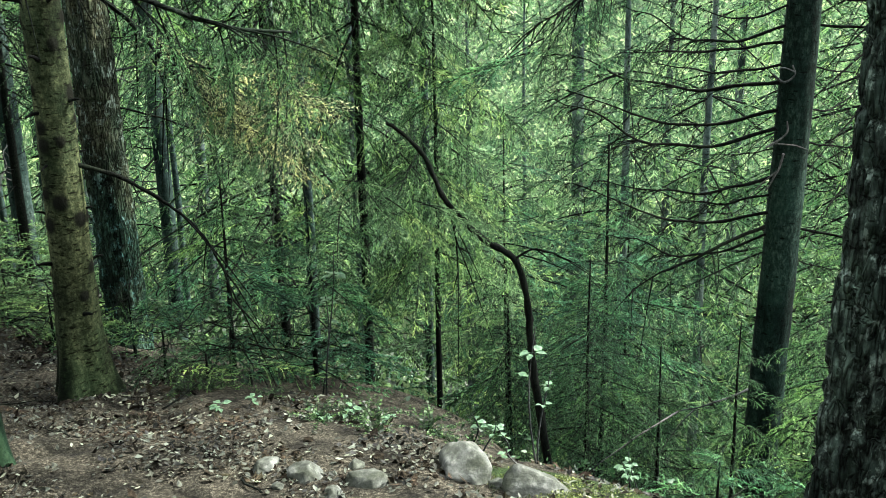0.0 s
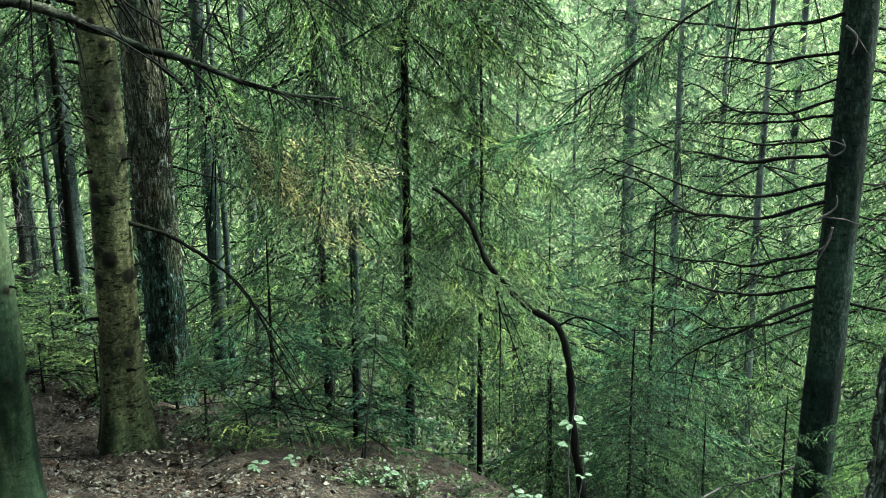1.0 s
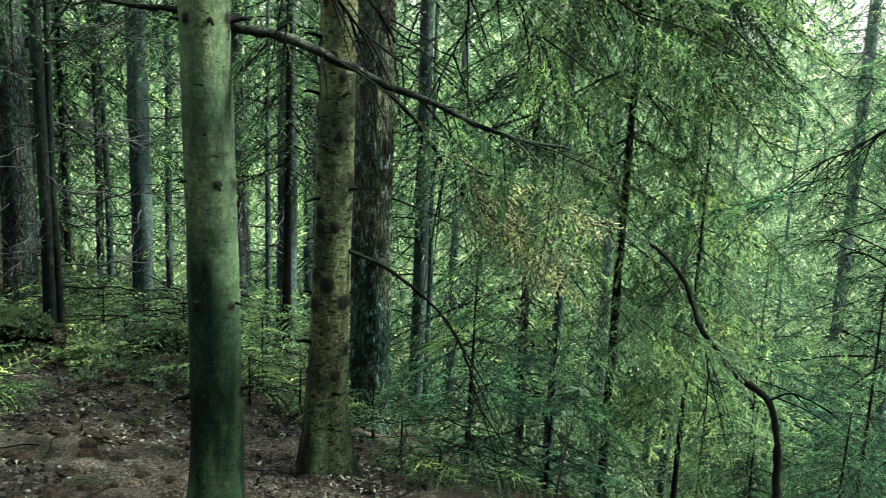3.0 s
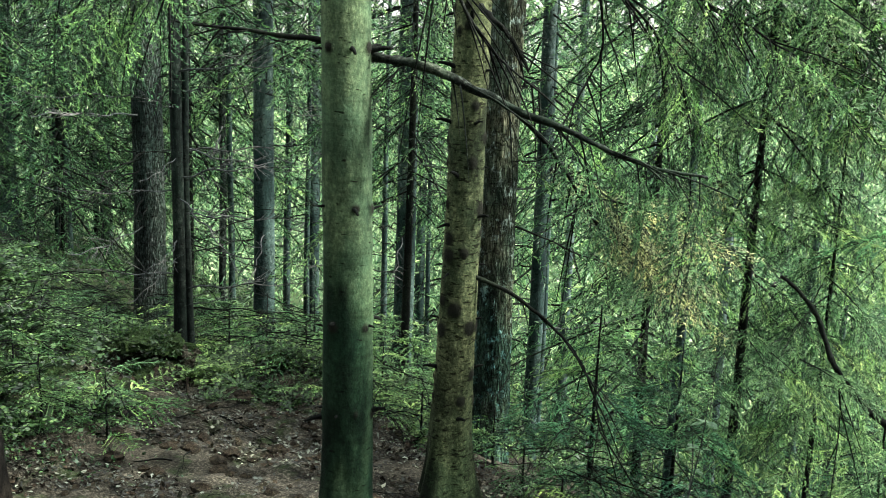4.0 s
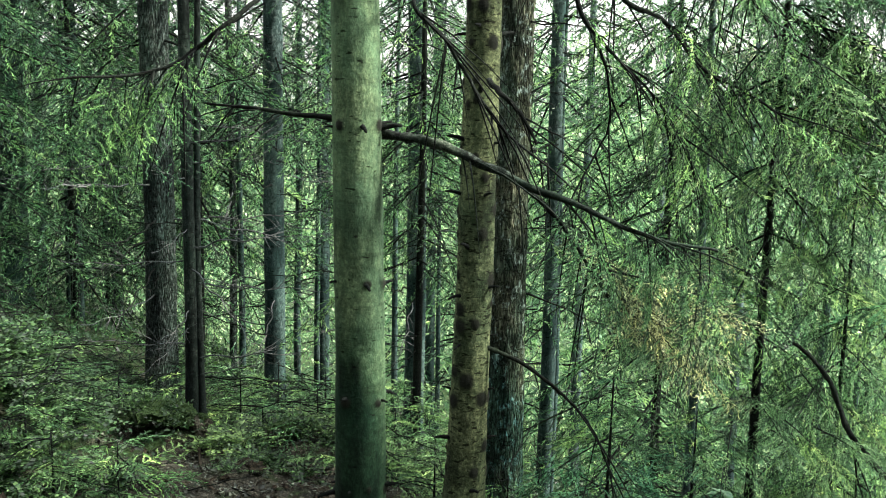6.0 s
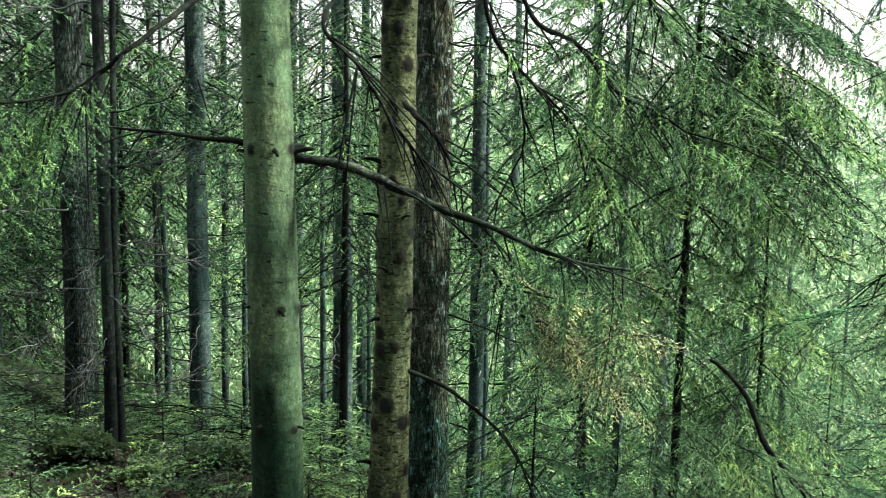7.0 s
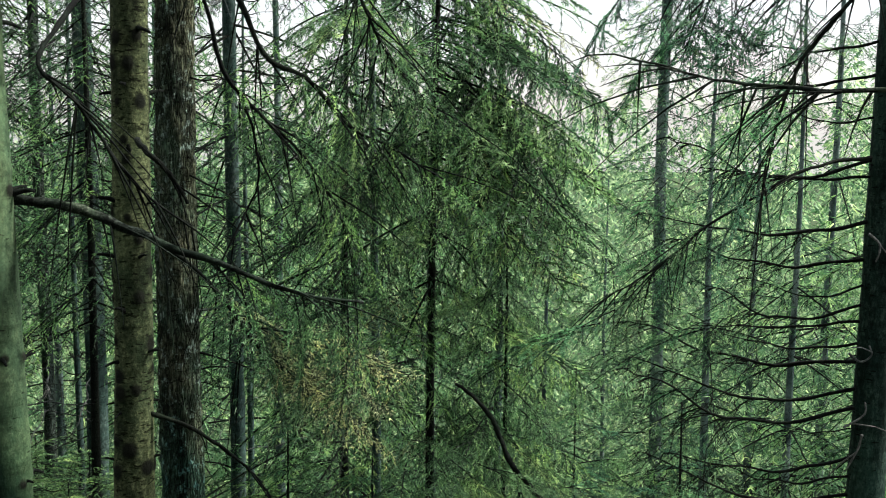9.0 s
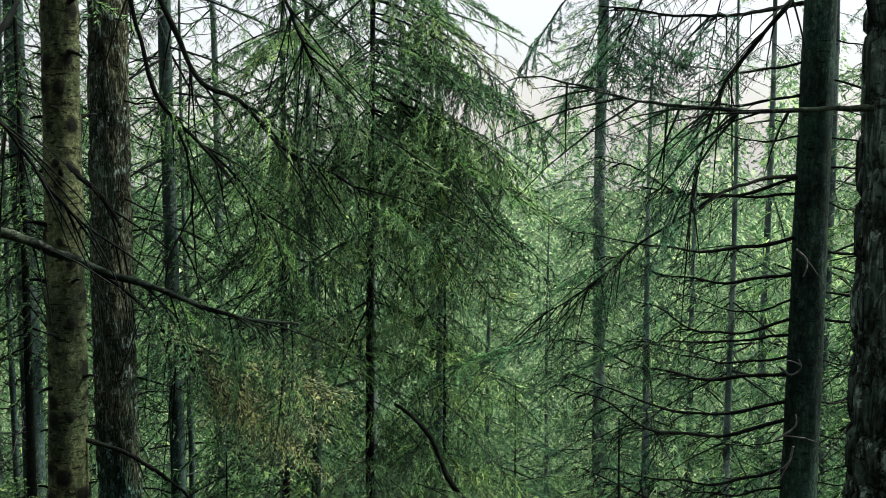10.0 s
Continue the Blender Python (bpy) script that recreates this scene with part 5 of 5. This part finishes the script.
def root_mound(x, y, sx, sy, sz, turn, seed):
    """A mossy cap of soil and roots with an open dark hollow beneath."""
    bm = bmesh.new()
    bmesh.ops.create_icosphere(bm, subdivisions=5, radius=1.0)
    gone = [v for v in bm.verts if v.co.z < -0.35 or (v.co.y < -0.25 - 0.2 * noise.noise(v.co * 5) and v.co.z < 0.72 + 0.25 * noise.noise(v.co * 4))]
    bmesh.ops.delete(bm, geom=gone, context="VERTS")
    for v in bm.verts:
        d = v.co.normalized()
        k = 1 + 0.3 * noise.noise(d * 2 + Vector((seed, 0, 0))) + 0.16 * noise.noise(d * 6) + 0.08 * noise.noise(d * 15)
        v.co = Vector((d.x * sx * k, d.y * sy * k, d.z * sz * k))
    me = bpy.data.meshes.new("cap")
    bm.to_mesh(me)
    bm.free()
    me.materials.append(M_GROUND)
    me.attributes.new("mossy", "FLOAT", "POINT").data.foreach_set("value", [0.7 if v.co.z > sz * 0.35 else 0.0 for v in me.vertices])
    ob = new("root_mound", me)
    ob.location, ob.rotation_euler = (x, y, ground_z(x, y) + 0.02), (0, 0, turn)
    sol = ob.modifiers.new("thick", "SOLIDIFY")
    sol.thickness = 0.05
    return tagged(ob, "mossy root mound with a dark hollow under it", "mound")


root_mound(-3.2, 4.42, 0.22, 0.17, 0.13, 0.6, 3.3)
root_mound(-2.56, 4.62, 0.12, 0.1, 0.085, 0.5, 7.1)

srnd = random.Random(91)
sticks = []
while len(sticks) < 46:
    x, y = srnd.uniform(-3.3, 0.6), srnd.uniform(2.2, 4.1)
    if (x + 0.7) * 0.5 + (y - 3.54) * 0.865 < 0.0:
        me = DEAD[srnd.randint(0, 4)]
        ob = new("fallen_stick", me)
        ob.matrix_world = limb_pose((x, y, ground_z(x, y) + 0.012), srnd.uniform(0, 360), srnd.uniform(-3, 3), srnd.uniform(0.15, 0.5), srnd.uniform(-15, 15))
        sticks.append(tagged(ob, "thin dead stick lying on the leaf litter", "stick", "sticks on the ground"))


def clod_mesh(seed):
    rr = random.Random(seed)
    bm = bmesh.new()
    bmesh.ops.create_icosphere(bm, subdivisions=2, radius=1.0)
    for v in bm.verts:
        d = v.co.normalized()
        k = 1 + 0.5 * noise.noise(d * 1.7 + Vector((seed, 0, 0))) + 0.25 * noise.noise(d * 4.5 + Vector((0, seed, 0)))
        v.co = Vector((d.x * k, d.y * k * 0.8, max(d.z, -0.3) * k * 0.55))
    me = bpy.data.meshes.new("clod")
    bm.to_mesh(me)
    bm.free()
    me.materials.append(M_ROTTEN)
    return me


CLODS = [clod_mesh(660 + k) for k in range(4)]
crnd = random.Random(664)
n_clod = 0
while n_clod < 120:
    x, y = crnd.uniform(-3.0, 0.2), crnd.uniform(2.5, 4.3)
    s = (x + 0.7) * 0.5 + (y - 3.54) * 0.865
    if s > 0.05 or (x > -1.9 and s < -0.28 and crnd.random() < 0.8):
        continue
    ob = new("soil_clod", CLODS[n_clod % 4])
    k = crnd.uniform(0.012, 0.05) if x < -1.9 else crnd.uniform(0.008, 0.022)
    ob.matrix_world = Matrix.Translation((x, y, ground_z(x, y) + 0.003)) @ Matrix.Rotation(crnd.uniform(0, 6.28), 4, "Z") @ Matrix.Scale(k, 4)
    tagged(ob, "dark crumbly lump of humus lying on the soil", "soil lump", "lumps of humus on the path")
    n_clod += 1


# ---- seedlings with pale leaves along the rim ----
def seedling(x, y, h, leaves, seed, size=0.05):
    rr = random.Random(seed)
    z = ground_z(x, y)
    t = base_at("seedling", x, y, z, "leafy seedling with pale green leaves on a thin stem", "plant", "seedlings along the rim")
    V, F = [], []
    line = [Vector((0.03 * math.sin(u * 3 + seed), 0.03 * math.cos(u * 2 + seed), h * u - 0.02)) for u in [i / 6 for i in range(7)]]
    tube(V, F, line, [0.004 - 0.0004 * i for i in range(7)], 5)
    child("stem", mesh_of("stem", V, F, [M_PALE]), t)
    for k in range(leaves):
        u = rr.uniform(0.78, 1.0)
        p = line[min(6, int(u * 6))]
        m = Matrix.Translation(p) @ Euler((rr.uniform(-0.3, 0.3), rr.uniform(-0.15, 0.3), rr.uniform(0, 6.28))).to_matrix().to_4x4() @ Matrix.Scale(size * rr.uniform(0.7, 1.3), 4)
        child("leaf", LEAF, t, m)
    return t


def leaf_mesh():
    V, F = [], []
    n = 8
    for i in range(n + 1):
        u = i / n
        w = 0.34 * math.sin(math.pi * u ** 0.75) * (1 + 0.12 * (i % 2))
        zz = 0.12 * math.sin(u * 2.4) - 0.15 * u * u
        V.extend(((0.35 + u, -w, zz + 0.06), (0.35 + u, 0, zz), (0.35 + u, w, zz + 0.06)))
    for i in range(n):
        a = 3 * i
        F.extend(((a, a + 1, a + 4, a + 3), (a + 1, a + 2, a + 5, a + 4)))
    V.extend(((0, -0.01, 0), (0, 0.01, 0)))
    F.append((len(V) - 2, len(V) - 1, 1))
    return mesh_of("leaf", V, F, [M_SEEDLING])


LEAF = leaf_mesh()
for k, (x, y, h, lv, sz) in enumerate(((0.29, 3.5, 0.55, 9, 0.055), (0.33, 3.6, 0.42, 8, 0.05), (0.11, 3.35, 0.14, 9, 0.04), (0.05, 3.4, 0.16, 8, 0.04), (0.16, 3.45, 0.16, 8, 0.04), (0.2, 3.3, 0.1, 6, 0.035), (-0.45, 3.55, 0.06, 12, 0.045), (-0.38, 3.6, 0.07, 11, 0.045),
                                       (-0.48, 3.95, 0.62, 14, 0.06), (-0.52, 4.0, 0.5, 9, 0.055), (0.6, 3.5, 0.2, 9, 0.045), (0.66, 3.6, 0.28, 8, 0.045), (-0.82, 3.6, 0.05, 11, 0.045), (-0.72, 3.62, 0.06, 10, 0.04), (-0.25, 3.5, 0.06, 10, 0.04))):
    seedling(x, y, h, lv, 600 + k, sz * 0.6)


# ---- single dry leaves near the stones, each on its own ----
lrnd = random.Random(640)
DRY_LEAF = []
for k in range(4):
    cu = lrnd.uniform(-0.3, 0.4)
    rows = [(-0.5, 0.02), (-0.3, 0.2), (-0.05, 0.3), (0.2, 0.22), (0.5, 0.0)]
    V, F = [], []
    for x, w in rows:
        V.extend(((x, -w, cu * abs(w) + 0.1 * math.sin(x * 3 + k)), (x, 0, 0.1 * math.sin(x * 3 + k)), (x, w, cu * abs(w) * 1.3 + 0.1 * math.sin(x * 3 + k))))
    for i in range(4):
        F.extend(((3 * i, 3 * i + 1, 3 * i + 4, 3 * i + 3), (3 * i + 1, 3 * i + 2, 3 * i + 5, 3 * i + 4)))
    DRY_LEAF.append(mesh_of("fallen_leaf", V, F, [M_LITTER]))
n_leaf = 0
while n_leaf < 280:
    x, y = lrnd.uniform(-1.5, 0.4), lrnd.uniform(2.4, 3.7)
    if (x + 0.7) * 0.5 + (y - 3.54) * 0.865 < -0.02:
        m = Matrix.Translation((x, y, ground_z(x, y) + 0.01)) @ Euler((lrnd.gauss(0, 0.3), lrnd.gauss(0, 0.3), lrnd.uniform(0, 6.28))).to_matrix().to_4x4() @ Matrix.Scale(lrnd.uniform(0.012, 0.03), 4)
        child("fallen_leaf", lrnd.choice(DRY_LEAF), ground, m)
        n_leaf += 1
